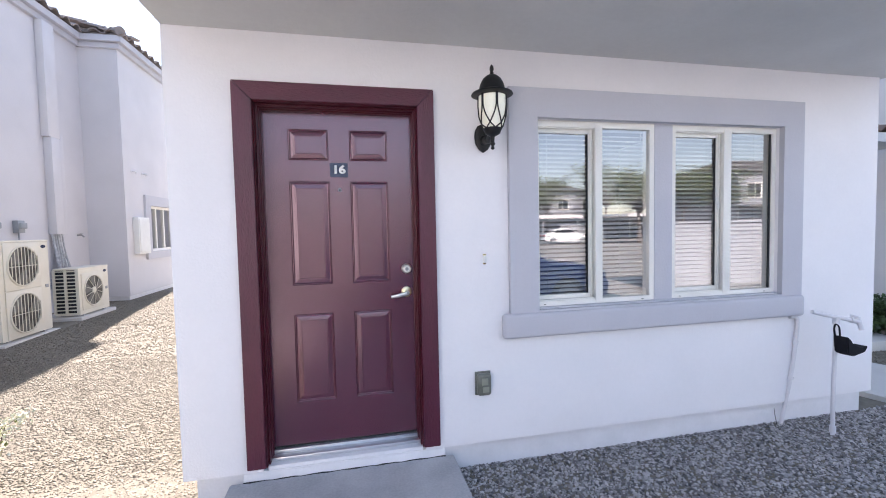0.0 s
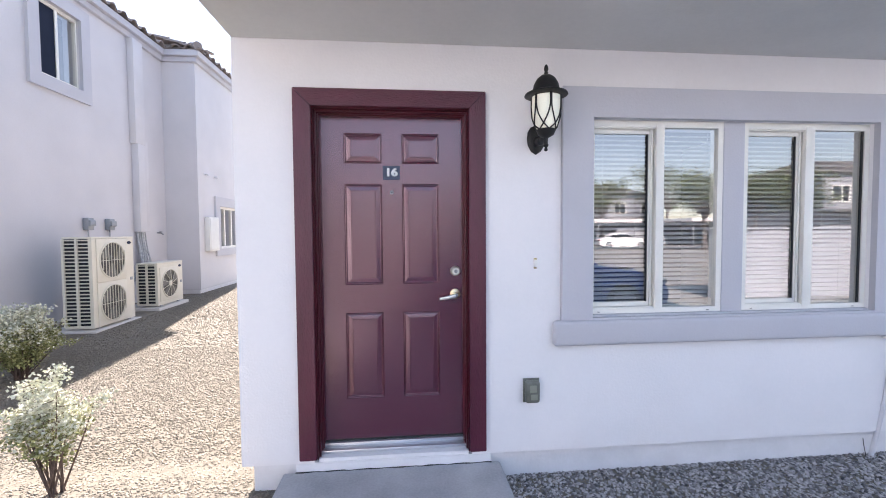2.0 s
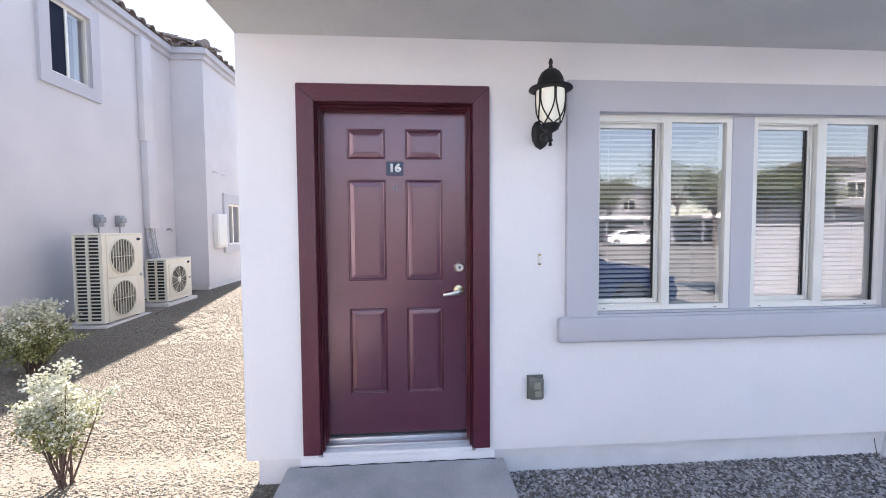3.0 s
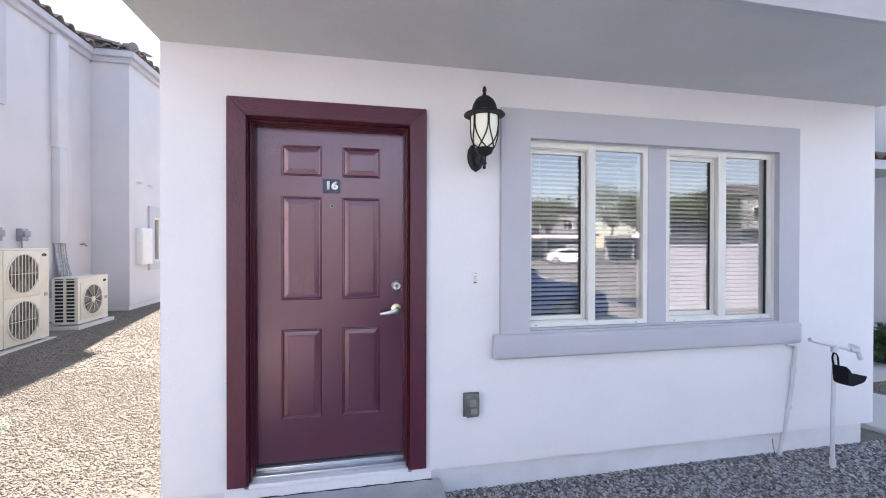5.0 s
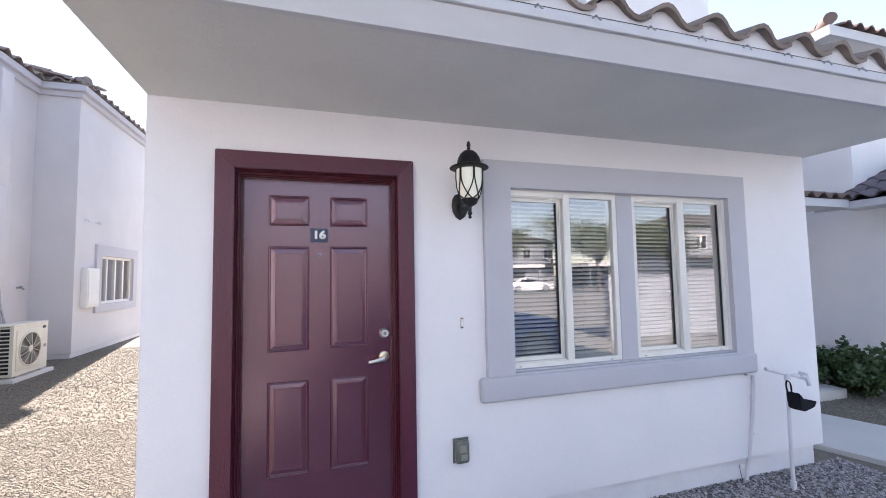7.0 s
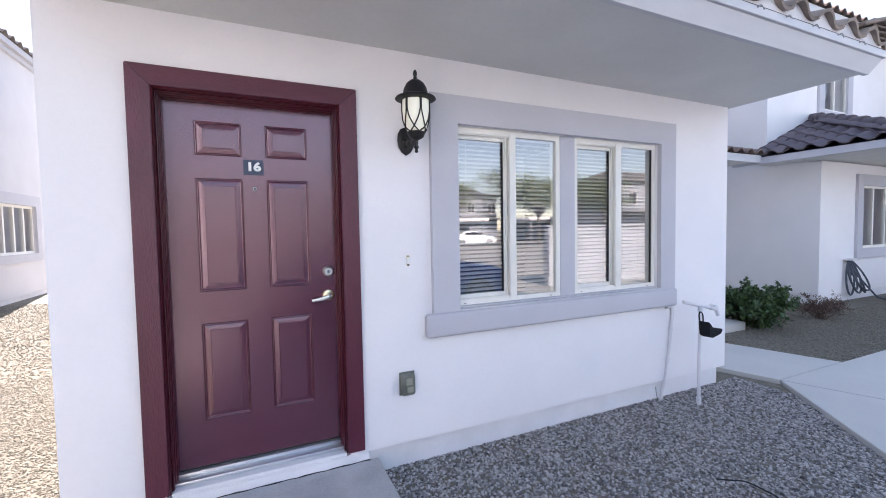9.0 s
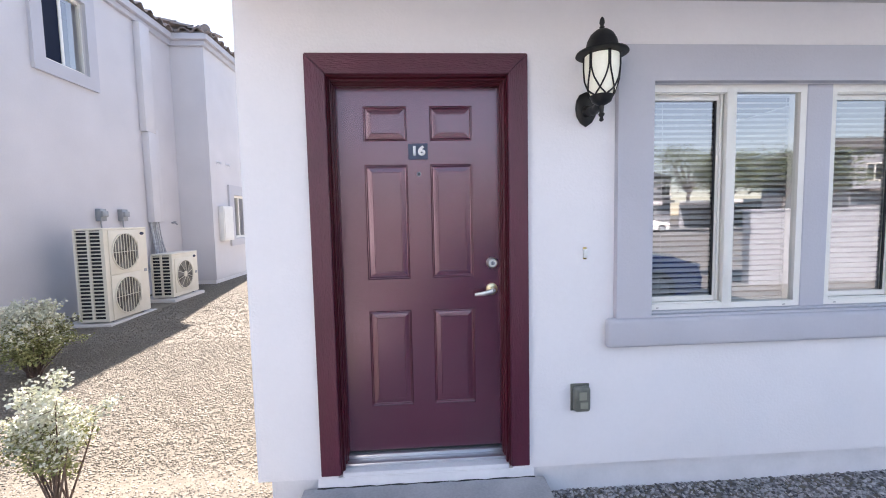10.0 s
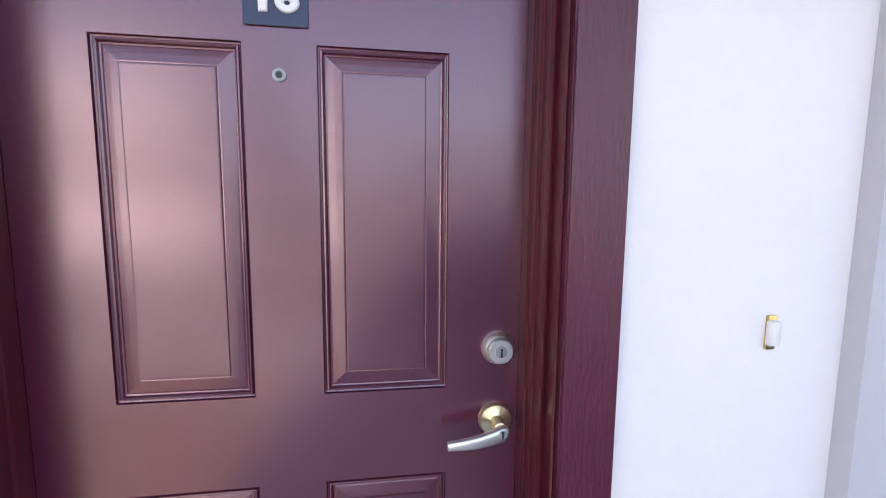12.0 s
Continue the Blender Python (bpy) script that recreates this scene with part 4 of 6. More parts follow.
drip = part("drip_line", tube(B(), smooth_path([(2.50, -0.98, -0.108), (2.543, -1.042, -0.094), (2.60, -1.10, -0.090), (2.615, -1.24, -0.096), (2.60, -1.36, -0.115)], 6), 0.0045, 6), GASKET, None, "", True)
tagged(drip, "thin black irrigation line lying on gravel", "irrigation line")

# ---- building across the alley ----
LX, SX, SY0, SY1, LE = -5.45, -4.72, 7.7, 11.25, 5.54
left = thing("apartment_building", (LX, 5, 0), "white stucco two-storey building with tiled eaves and lavender trim", "building")


def side_wall(bm, x, y0, y1, z0, z1, thick, holes=()):
    """A wall in the yz plane whose outer face is at x; holes are (y0, y1, z0, z1)."""
    holed(bm, y0, y1, z0, z1, 0, thick, list(holes))
    bmesh.ops.transform(bm, matrix=Matrix(((0, -1, 0, x), (1, 0, 0, 0), (0, 0, 1, 0), (0, 0, 0, 1))), verts=bm.verts[:])
    return bm


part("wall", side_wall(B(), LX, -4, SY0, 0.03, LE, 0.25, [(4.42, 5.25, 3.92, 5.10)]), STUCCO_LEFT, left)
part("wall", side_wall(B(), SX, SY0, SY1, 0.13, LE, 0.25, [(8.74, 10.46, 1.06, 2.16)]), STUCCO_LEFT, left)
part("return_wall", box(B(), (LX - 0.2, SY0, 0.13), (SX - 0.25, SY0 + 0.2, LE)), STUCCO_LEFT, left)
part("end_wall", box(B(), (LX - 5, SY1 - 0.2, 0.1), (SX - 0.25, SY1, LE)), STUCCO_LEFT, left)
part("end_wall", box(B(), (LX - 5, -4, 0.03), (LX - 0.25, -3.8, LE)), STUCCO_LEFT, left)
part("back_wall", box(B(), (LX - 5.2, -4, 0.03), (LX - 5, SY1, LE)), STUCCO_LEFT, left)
part("stem", box(B(), (LX - 0.2, -4, -0.3), (LX - 0.03, SY0, 0.03)), STEM, left)
part("stem", box(B(), (LX, SY0 + 0.03, -0.3), (SX - 0.03, SY1, 0.13)), STEM, left)
EO, EZ = 0.15, LE + 0.10
part("fascia", box(box(B(), (LX - 0.2, -4.2, EZ - 0.13), (LX + EO, SY0 - EO, EZ), 0.01), (LX - 0.2, -4.2, EZ - 0.24), (LX + 0.07, SY0 - 0.001, EZ - 0.13), 0.01), LAVENDER, left)
part("fascia", box(box(B(), (LX - 0.2, SY0 - EO, EZ - 0.13), (SX + EO, SY1 + EO, EZ), 0.01), (LX, SY0 - 0.07, EZ - 0.24), (SX + 0.07, SY1 + 0.07, EZ - 0.13), 0.01), LAVENDER, left)
bm = B()
v = [bm.verts.new(p) for p in ((LX + EO, -4.2, EZ), (LX + EO, SY0 - EO, EZ), (SX + EO, SY0 - EO, EZ), (SX + EO, SY1 + EO, EZ), (LX - 5.2, SY1 + EO, EZ), (LX - 5.2, -4.2, EZ), (LX - 2.4, 0, EZ + .75), (LX - 2.4, SY1 - 3, EZ + .75))]
for f in ((0, 1, 7, 6), (1, 2, 7), (2, 3, 7), (3, 4, 7), (4, 5, 6, 7), (5, 0, 6)):
    bm.faces.new([v[i] for i in f])
lroof = part("roof", bm, TILE_PALE, left)
s = math.atan(0.27)
joined_tiles("eave_tiles", lroof, slope_frame((LX + EO + 0.035, -4.1, EZ - 0.012), (0, 1, 0), (-math.cos(s), 0, math.sin(s))), 38, 3, TILE_PALE)
joined_tiles("eave_tiles", lroof, slope_frame((SX + EO + 0.035, SY0 - 0.16, EZ - 0.012), (0, 1, 0), (-math.cos(s), 0, math.sin(s))), 13, 3, TILE_PALE)
joined_tiles("eave_tiles", lroof, slope_frame((LX - 0.3, SY0 - EO - 0.035, EZ - 0.012), (1, 0, 0), (0, math.cos(s), math.sin(s))), 4, 2, TILE_PALE)
bm = B()
for i in range(5):
    cyl(bm, (SX + 0.17 - 0.20 * i, SY0 - 0.17 + 0.16 * i, EZ + 0.07 + 0.045 * i), (SX - 0.07 - 0.20 * i, SY0 + 0.03 + 0.16 * i, EZ + 0.125 + 0.045 * i), 0.10, 0.08, 12)
part("hip_tiles", bm, TILE_PALE, lroof, "rounded hip tiles", True)


def side_window(parent, x, y0, y1, z0, z1, band, sill, fr=0.05, screen=False, panes=2):
    """Window in a wall facing +x, with its stucco surround."""
    bm = holed(B(), y0 - band, y1 + band, z0 - sill, z1 + band, 0, 0.05, [(y0, y1, z0, z1)])
    bmesh.ops.transform(bm, matrix=Matrix(((0, -1, 0, x + 0.05), (1, 0, 0, 0), (0, 0, 1, 0), (0, 0, 0, 1))), verts=bm.verts[:])
    w = part("window", bm, LAVENDER, parent, "sliding window with lavender surround")
    step = (y1 - y0) / panes
    lites = [(y0 + step * k + fr / 2, y0 + step * (k + 1) - fr / 2) for k in range(panes)]
    bm = holed(B(), y0, y1, z0, z1, 0, 0.06, [(a, b, z0 + fr, z1 - fr) for a, b in lites])
    bmesh.ops.transform(bm, matrix=Matrix(((0, -1, 0, x - 0.03), (1, 0, 0, 0), (0, 0, 1, 0), (0, 0, 0, 1))), verts=bm.verts[:])
    part("window_frame", bm, VINYL, w)
    for k, (a, b) in enumerate(lites):
        bm = B()
        bm.faces.new([bm.verts.new(p) for p in ((x - 0.06, a, z0 + fr), (x - 0.06, b, z0 + fr), (x - 0.06, b, z1 - fr), (x - 0.06, a, z1 - fr))])
        part("pane", bm, GLASS, w).visible_shadow = False
        if screen and k == 0:
            part("insect_screen", box(B(), (x - 0.050, a, z0 + fr), (x - 0.045, b, z1 - fr)), SCREEN, w, "dark insect screen")
    return w


side_window(left, LX, 4.42, 5.25, 3.92, 5.10, 0.20, 0.20, 0.05, True)
side_window(left, SX, 8.74, 10.46, 1.06, 2.16, 0.24, 0.18, 0.06, False, 4)
part("inner_wall", box(B(), (LX - 1.6, -3.8, 0.03), (LX - 1.5, SY1 - 0.2, LE)), ROOM, left)

# line-set cover, disconnects, vents, meter box
cover = thing("line_set_cover", (LX, 6.8, 1.5), "white painted duct covering pipes down the wall", "duct")
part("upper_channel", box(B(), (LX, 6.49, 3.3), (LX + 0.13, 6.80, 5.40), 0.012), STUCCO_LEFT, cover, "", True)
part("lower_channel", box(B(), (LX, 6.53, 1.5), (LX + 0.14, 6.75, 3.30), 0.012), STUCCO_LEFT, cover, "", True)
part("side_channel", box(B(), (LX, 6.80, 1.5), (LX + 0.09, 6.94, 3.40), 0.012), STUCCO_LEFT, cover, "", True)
bundle = thing("line_set", (LX + .1, 6.8, 0.3), "bundle of grey insulated pipes and cables hanging below a duct", "pipes")
for i in range(16):
    y = 6.55 + 0.038 * (i % 6)
    x = LX + 0.05 + 0.02 * (i % 3)
    end = (LX + 0.35, 5.0 + 0.04 * i, 0.75 + 0.05 * i) if i < 5 else (LX + 0.30, 5.95 + 0.04 * i, 0.45 + 0.025 * i)
    part("pipe", tube(B(), smooth_path([(x, y, 1.52), (x + 0.02, y + 0.02, 1.2), (x + 0.10, y + random.uniform(-.12, .1), 0.75 + random.uniform(-.1, .15)), ((x + end[0]) / 2 + .06, (y + end[1]) / 2, 0.55 + random.uniform(-.1, .15)), end], 5), 0.012 if i % 3 else 0.02, 8), CABLE, bundle, "", True)
for y in (5.24, 5.77):
    d = thing("disconnect_box", (LX, y, 1.65), "grey electrical disconnect box with conduit on stucco", "electrical box", "disconnect boxes")
    part("body", box(B(), (LX, y - 0.07, 1.53), (LX + 0.09, y + 0.07, 1.74), 0.008), GALV, d, "", True)
    part("lid", box(B(), (LX + 0.03, y - 0.06, 1.60), (LX + 0.125, y + 0.075, 1.70), 0.012), GALV, d, "", True)
    part("conduit_pipe", tube(B(), [(LX + 0.04, y, 1.53), (LX + 0.04, y, 1.42), (LX + 0.07, y - 0.02, 1.3), (LX + 0.20, y - 0.04, 1.15)], 0.012, 8), GALV, d, "", True)
hb = thing("hose_tap", (LX, 7.35, 1.45), "small dark hose tap on the stucco wall", "tap")
part("spout", tube(B(), [(LX - 0.01, 7.35, 1.48), (LX + 0.08, 7.35, 1.48), (LX + 0.12, 7.35, 1.44)], 0.016, 8), GALV, hb, "", True)
part("wheel", lathe(B(), [(0.03, 0), (0.03, 0.012), (0.01, 0.014)], pose(LX + 0.07, 7.35, 1.50), 12), GALV, hb)
mb = thing("meter_box", (SX, 8.5, 1.45), "white utility box on the stucco wall", "utility box")
part("body", box(B(), (SX, 7.96, 1.03), (SX + 0.12, 8.47, 1.86), 0.01), WHITE, mb, "", True)
part("door", box(B(), (SX + 0.121, 7.99, 1.08), (SX + 0.133, 8.44, 1.82), 0.004), WHITE, mb)
for y in (8.04, 8.52):
    vent = thing("vent_stub", (SX, y, 2.87), "short white vent stub through stucco", "vent", "vent stubs")
    part("stub", tube(B(), [(SX - 0.01, y, 2.88), (SX + 0.07, y, 2.88), (SX + 0.10, y, 2.84)], 0.025, 10), PVC, vent, "", True)
    part("flange", cyl(B(), (SX, y, 2.88), (SX + 0.012, y, 2.88), 0.045), PVC, vent, "", True)


# ---- outdoor units ----
def outdoor_unit(name, x_front, y0, y1, z0, z1, depth, fans, rows, label):
    """Cream casing with fan grilles on +x, louvred coil guard on -y."""
    u = thing(name, (x_front - depth / 2, (y0 + y1) / 2, z0), label, "air conditioner")
    xb = x_front - depth
    fan_r = min((z1 - z0) / fans * 0.42, (y1 - y0) * 0.31)
    yc = y0 + (y1 - y0) * 0.44
    bm = holed(B(), y0, y1, z0, z1, 0, 0.03, [])
    bmesh.ops.transform(bm, matrix=Matrix(((0, -1, 0, x_front), (1, 0, 0, 0), (0, 0, 1, 0), (0, 0, 0, 1))), verts=bm.verts[:])
    box(bm, (xb, y1 - 0.02, z0), (x_front - 0.03, y1, z1))
    box(bm, (xb, y0, z0), (x_front - 0.03, y1 - 0.02, z0 + 0.02))
    casing_ = part("casing", bm, CREAM, u)
    part("top_panel", box(B(), (xb - 0.005, y0 - 0.006, z1 + 0.001), (x_front + 0.006, y1 + 0.006, z1 + 0.03), 0.008), CREAM, u, "", True)
    part("coil", box(B(), (xb + 0.005, y0 + 0.03, z0 + 0.025), (x_front - 0.035, y1 - 0.025, z1 - 0.002)), COIL, u, "dark coil")
    # louvred guard on the narrow side
    gw = depth - 0.03
    nx = 2
    for k in range(nx + 1):
        x = xb + gw * k / nx
        part("guard_post", box(B(), (x - 0.016, y0 - 0.004, z0 + 0.02), (x + 0.016, y0 + 0.022, z1)), CREAM, u)
    h = (z1 - z0 - 0.05) / rows
    for r in range(rows + 1):
        z = z0 + 0.03 + h * r
        part("guard_slat", box(B(), (xb, y0, z - 0.009), (xb + gw, y0 + 0.02, z + 0.009), 0.003), CREAM, u, "", True)
    for i in range(fans):
        zc = z0 + (z1 - z0) * ((i + 0.5) / fans)
        m = pose(x_front, yc, zc, 0, 90, 0)
        sq = fan_r * 1.18
        part("fan_surround", box(B(), (x_front + 0.0005, yc - sq, zc - sq), (x_front + 0.012, yc + sq, zc + sq), 0.02, seg=3), CREAM, u, "", True)
        fan = part("fan", lathe(B(), [(fan_r, 0.0125), (fan_r, 0.0135), (0.01, 0.0138)], m, 40), FANGREY, u, "grey fan behind a grille")
        hub = part("fan_hub", lathe(B(), [(0.055, 0.014), (0.055, 0.03), (0.04, 0.036), (0.002, 0.037)], m, 20), CREAM if fans == 1 else FANGREY, fan, "", True)
        for k in range(3 if fans > 1 else 5):
            a = 2 * math.pi * k / (3 if fans > 1 else 5) + 0.4
            bm = B()
            n_ = 8
            ra = []
            for j in range(n_ + 1):
                t = j / n_
                r = 0.05 + (fan_r * 0.93 - 0.05) * t
                wid = 0.32 + 0.28 * t if fans > 1 else 0.28 + 0.12 * t
                ra.append([bm.verts.new(m @ Vector((-r * math.sin(a + s * wid), r * math.cos(a + s * wid), 0.016 + 0.010 * (s + 1) * 0.5))) for s in (-1, -0.3, 0.3, 1)])
            for p, q in zip(ra, ra[1:]):
                for j in range(3):
                    bm.faces.new((p[j], p[j + 1], q[j + 1], q[j]))
            part("blade", bm, material("fan_blade", (0.17, 0.165, 0.15, 1), rough=0.5) if k == 0 and i == 0 else bpy.data.materials["fan_blade"], fan, "", True)
        ring = tube(B(), [m @ Vector((fan_r * math.cos(2 * math.pi * k / 40), fan_r * math.sin(2 * math.pi * k / 40), 0.02)) for k in range(41)], 0.012, 6)
        part("grille_ring", ring, CREAM, fan, "", True)
        if fans > 1:
            for k in range(-4, 5):
                y = k * fan_r / 4.6
                hh = math.sqrt(max(fan_r ** 2 - y * y, 0))
                part("grille_bar", box(B(), (x_front + 0.040, yc + y - 0.004, zc - hh), (x_front + 0.046, yc + y + 0.004, zc + hh)), CREAM, fan)
            part("grille_bar", box(B(), (x_front + 0.038, yc - fan_r, zc - 0.004), (x_front + 0.040, yc + fan_r, zc + 0.004)), CREAM, fan)
        else:
            for k in range(10):
                a = 2 * math.pi * k / 10
                part("grille_bar", tube(B(), [m @ Vector((0.05 * math.cos(a), 0.05 * math.sin(a), 0.046)), m @ Vector((fan_r * math.cos(a), fan_r * math.sin(a), 0.03))], 0.004, 6), CREAM, fan)
    part("badge", lathe(B(), [(0.05, 0), (0.048, 0.004), (0.002, 0.005)], pose(x_front, y1 - 0.10, z1 - 0.07, 0, 90, 0) @ Matrix.Diagonal((0.5, 1, 1, 1)), 20), SLATE, u, "dark oval badge")
    part("latch", box(B(), (x_front, y1 - 0.10, (z0 + z1) / 2 - 0.03), (x_front + 0.008, y1 - 0.04, (z0 + z1) / 2 + 0.02), 0.003), GALV, u)
    part("foot", box(B(), (xb + 0.02, y0 + 0.1, z0 - 0.025), (x_front - 0.01, y0 + 0.16, z0)), GALV, u)
    part("foot", box(B(), (xb + 0.02, y1 - 0.16, z0 - 0.025), (x_front - 0.01, y1 - 0.1, z0)), GALV, u)
    return u


outdoor_unit("outdoor_unit", -4.49, 3.98, 4.91, 0.065, 1.385, 0.40, 2, 24, "tall cream two-fan outdoor air conditioning unit")
outdoor_unit("outdoor_unit", -4.49, 5.58, 6.44, 0.12, 0.885, 0.36, 1, 12, "low cream single-fan outdoor air conditioning unit")
for y0, y1, z in ((3.92, 5.0, 0.04), (5.5, 6.55, 0.095)):
    pad = part("equipment_pad", box(B(), (-5.15, y0, -0.12), (-4.43, y1, z), 0.015), CONCRETE, None, "", True)
    tagged(pad, "grey concrete pad under an outdoor unit", "pad", "equipment pads")
beige = thing("storage_box", (-5.0, 2.6, 0), "beige ribbed plastic storage box by the wall", "storage box")
for i in range(6):
    part("rib_panel", box(B(), (-5.40, 2.1, 0.02 + 0.075 * i), (-5.03, 3.08, 0.085 + 0.075 * i), 0.012), CREAM, beige, "", True)
part("body", box(B(), (-5.37, 2.13, -0.08), (-5.06, 3.05, 0.46)), CREAM, beige)
part("lid", box(B(), (-5.42, 2.08, 0.467), (-5.01, 3.1, 0.50), 0.012), CREAM, beige, "", True)
part("plinth", box(B(), (-5.42, 2.08, -0.10), (-5.0, 3.1, 0.012), 0.008), CREAM, beige, "", True)


# ---- plants ----
def bush(name, base, height, radius, mats, n, seed, label, twigs=14, leaf=(0.03, 0.009), top=0.5):
    """Branching stems from the ground and leaves in clumps along their outer ends."""
    rng = random.Random(seed)
    b = thing(name, base, label, "shrub")
    base = Vector(base)
    bm = B()
    tips = []
    for i in range(twigs):
        a = rng.uniform(0, 6.28)
        lean = rng.uniform(0.15, 1.0)
        p0 = base + Vector((rng.uniform(-.04, .04), rng.uniform(-.04, .04), -0.03))
        end = base + Vector((math.cos(a) * radius * lean, math.sin(a) * radius * lean, height * (1.02 - 0.45 * lean ** 2) * rng.uniform(0.8, 1.05)))
        mid = p0.lerp(end, 0.5) + Vector((rng.uniform(-.05, .05), rng.uniform(-.05, .05), height * 0.10))
        path = smooth_path([p0, mid, end], 4)
        tube(bm, path, [0.007 * (1 - 0.8 * k / (len(path) - 1)) for k in range(len(path))], 5)
        for k in range(4):
            q = path[rng.randrange(3, len(path))]
            e = q + Vector((rng.gauss(0, 1), rng.gauss(0, 1), rng.gauss(0.5, 0.7))).normalized() * radius * rng.uniform(0.25, 0.5)
            tube(bm, [q, e], [0.003, 0.001], 4)
            tips.append((q, e))
        tips.append((mid, end))
    part("branch_work", bm, TWIG, b, "", True)
    spots = [[], []]
    for _ in range(n):
        q, e = rng.choice(tips)
        p = q.lerp(e, rng.uniform(0.35, 1.05)) + Vector((rng.gauss(0, .022), rng.gauss(0, .022), rng.gauss(0, .022)))
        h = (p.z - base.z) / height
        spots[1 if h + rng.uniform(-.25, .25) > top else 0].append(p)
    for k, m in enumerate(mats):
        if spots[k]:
            leaves("leaves" if k == 0 else "sunlit_pale_leaves", m, b, spots[k], leaf[0], leaf[1], seed + k)
    return b


# upper leaves take the paler material, so the sunlit tops are painted in
bush("sage_bush", (-3.99, 2.2, ground_z(-4.1, 2.2)), 0.71, 0.34, (SAGE, SAGE_SUNLIT), 20000, 11, "dense silver-green sage bush in gravel", 60, (0.027, 0.009), 0.68)
bush("sage_bush", (-2.05, 0.12, ground_z(-2.1, 0.2)), 0.70, 0.29, (SAGE, SAGE_SUNLIT), 7000, 12, "sparse leggy pale sage bush in gravel", 15, (0.023, 0.0075), 0.55)

# tree: leaning trunk, two limbs, fine drooping leaves
tree = thing("tree", (-3.15, -0.75, -0.1), "leaning mesquite tree with rough grey-brown bark and fine leaves", "tree")
trunk_path = smooth_path([(-3.25, -0.9, -0.15), (-3.1, -0.65, 0.5), (-2.9, -0.35, 1.3), (-2.72, -0.08, 2.1), (-2.60, 0.02, 2.5), (-2.55, 0.03, 2.75), (-2.61, 0.04, 3.15), (-2.69, 0.06, 3.6), (-2.84, 0.2, 4.8), (-2.75, 0.4, 5.8)], 5)
rad_ = [0.17 - 0.075 * min(1, k / 25) - max(0, (k - 24)) * 0.0026 for k in range(len(trunk_path))]
bm = tube(B(), trunk_path, [max(r, 0.02) * (1 + 0.07 * math.sin(k * 2.3) + 0.05 * math.sin(k * 1.1)) for k, r in enumerate(rad_)], 18)
for v in bm.verts:
    v.co += Vector((1, 1, 0)) * 0.016 * noise.noise(v.co * 7)
part("trunk", bm, BARK, tree, "", True)
limbs = [
    [(-2.53, 0.03, 2.72), (-2.475, 0.03, 2.95), (-2.45, 0.04, 3.10), (-2.395, 0.04, 3.225), (-2.30, 0.04, 3.345), (-2.185, 0.04, 3.405), (-2.05, 0.04, 3.42), (-1.965, 0.05, 3.465), (-1.895, 0.05, 3.55), (-1.81, 0.06, 3.68), (-1.62, 0.1, 4.1), (-1.45, 0.2, 4.6)],
    [(-2.215, 0.04, 3.40), (-2.225, 0.04, 3.47), (-2.215, 0.04, 3.57), (-2.20, 0.05, 3.68), (-2.25, 0.1, 4.2)],
    [(-2.66, 0.1, 4.1), (-3.1, -0.2, 4.7), (-3.7, -0.6, 5.1)],
    [(-2.75, 0.2, 4.8), (-2.3, 0.8, 5.4), (-2.0, 1.2, 5.9)],
    [(-1.62, 0.1, 4.1), (-1.9, -0.4, 4.6), (-2.2, -1.0, 4.9)],
]
for i, l_ in enumerate(limbs):
    pth = smooth_path(l_, 5)
    r0 = (0.060, 0.026, 0.05, 0.05, 0.03)[i]
    part("limb", tube(B(), pth, [r0 * (1 - 0.72 * k / (len(pth) - 1)) for k in range(len(pth))], 10), BARK, tree, "", True)
for p, d in (((-2.57, 0.0, 2.27), (0.13, 0.0, 0.04)), ((-2.475, 0.0, 2.83), (0.075, 0.0, 0.03))):
    stub = part("cut_stub", cyl(B(), Vector(p) - Vector(d) * 0.3, Vector(p) + Vector(d), 0.028, 0.022, 10), BARK, tree, "", True)
    part("cut_face", cyl(B(), Vector(p) + Vector(d) * 0.99, Vector(p) + Vector(d) * 1.03, 0.019, 0.019, 10), CUTWOOD, stub, "pale cut wood")
rng = random.Random(5)
spots, tw = [], B()
for _ in range(230):
    l_ = rng.choice(limbs + [[tuple(p) for p in trunk_path[34:]]])
    k = rng.randrange(len(l_) // 2, len(l_))
    c = Vector(l_[k])
    d = Vector((rng.gauss(0, 1), rng.gauss(0, 1), rng.gauss(0.3, 0.6))).normalized()
    e = c + d * rng.uniform(0.25, 0.75)
    f = e + Vector((d.x * 0.2, d.y * 0.2, -rng.uniform(0.15, 0.45)))
    if f.z < 3.5 or (f.x > -1.75 and f.z < 4.4):
        continue
    pth = smooth_path([c, e, f], 5)
    tube(tw, pth, [0.006, 0.006, 0.005, 0.005, 0.004, 0.004, 0.003, 0.003, 0.002, 0.002, 0.0015], 4)
    for q in pth[3:]:
        for _ in range(13):
            spots.append(q + Vector((rng.gauss(0, .05), rng.gauss(0, .05), rng.gauss(-.03, .06))))
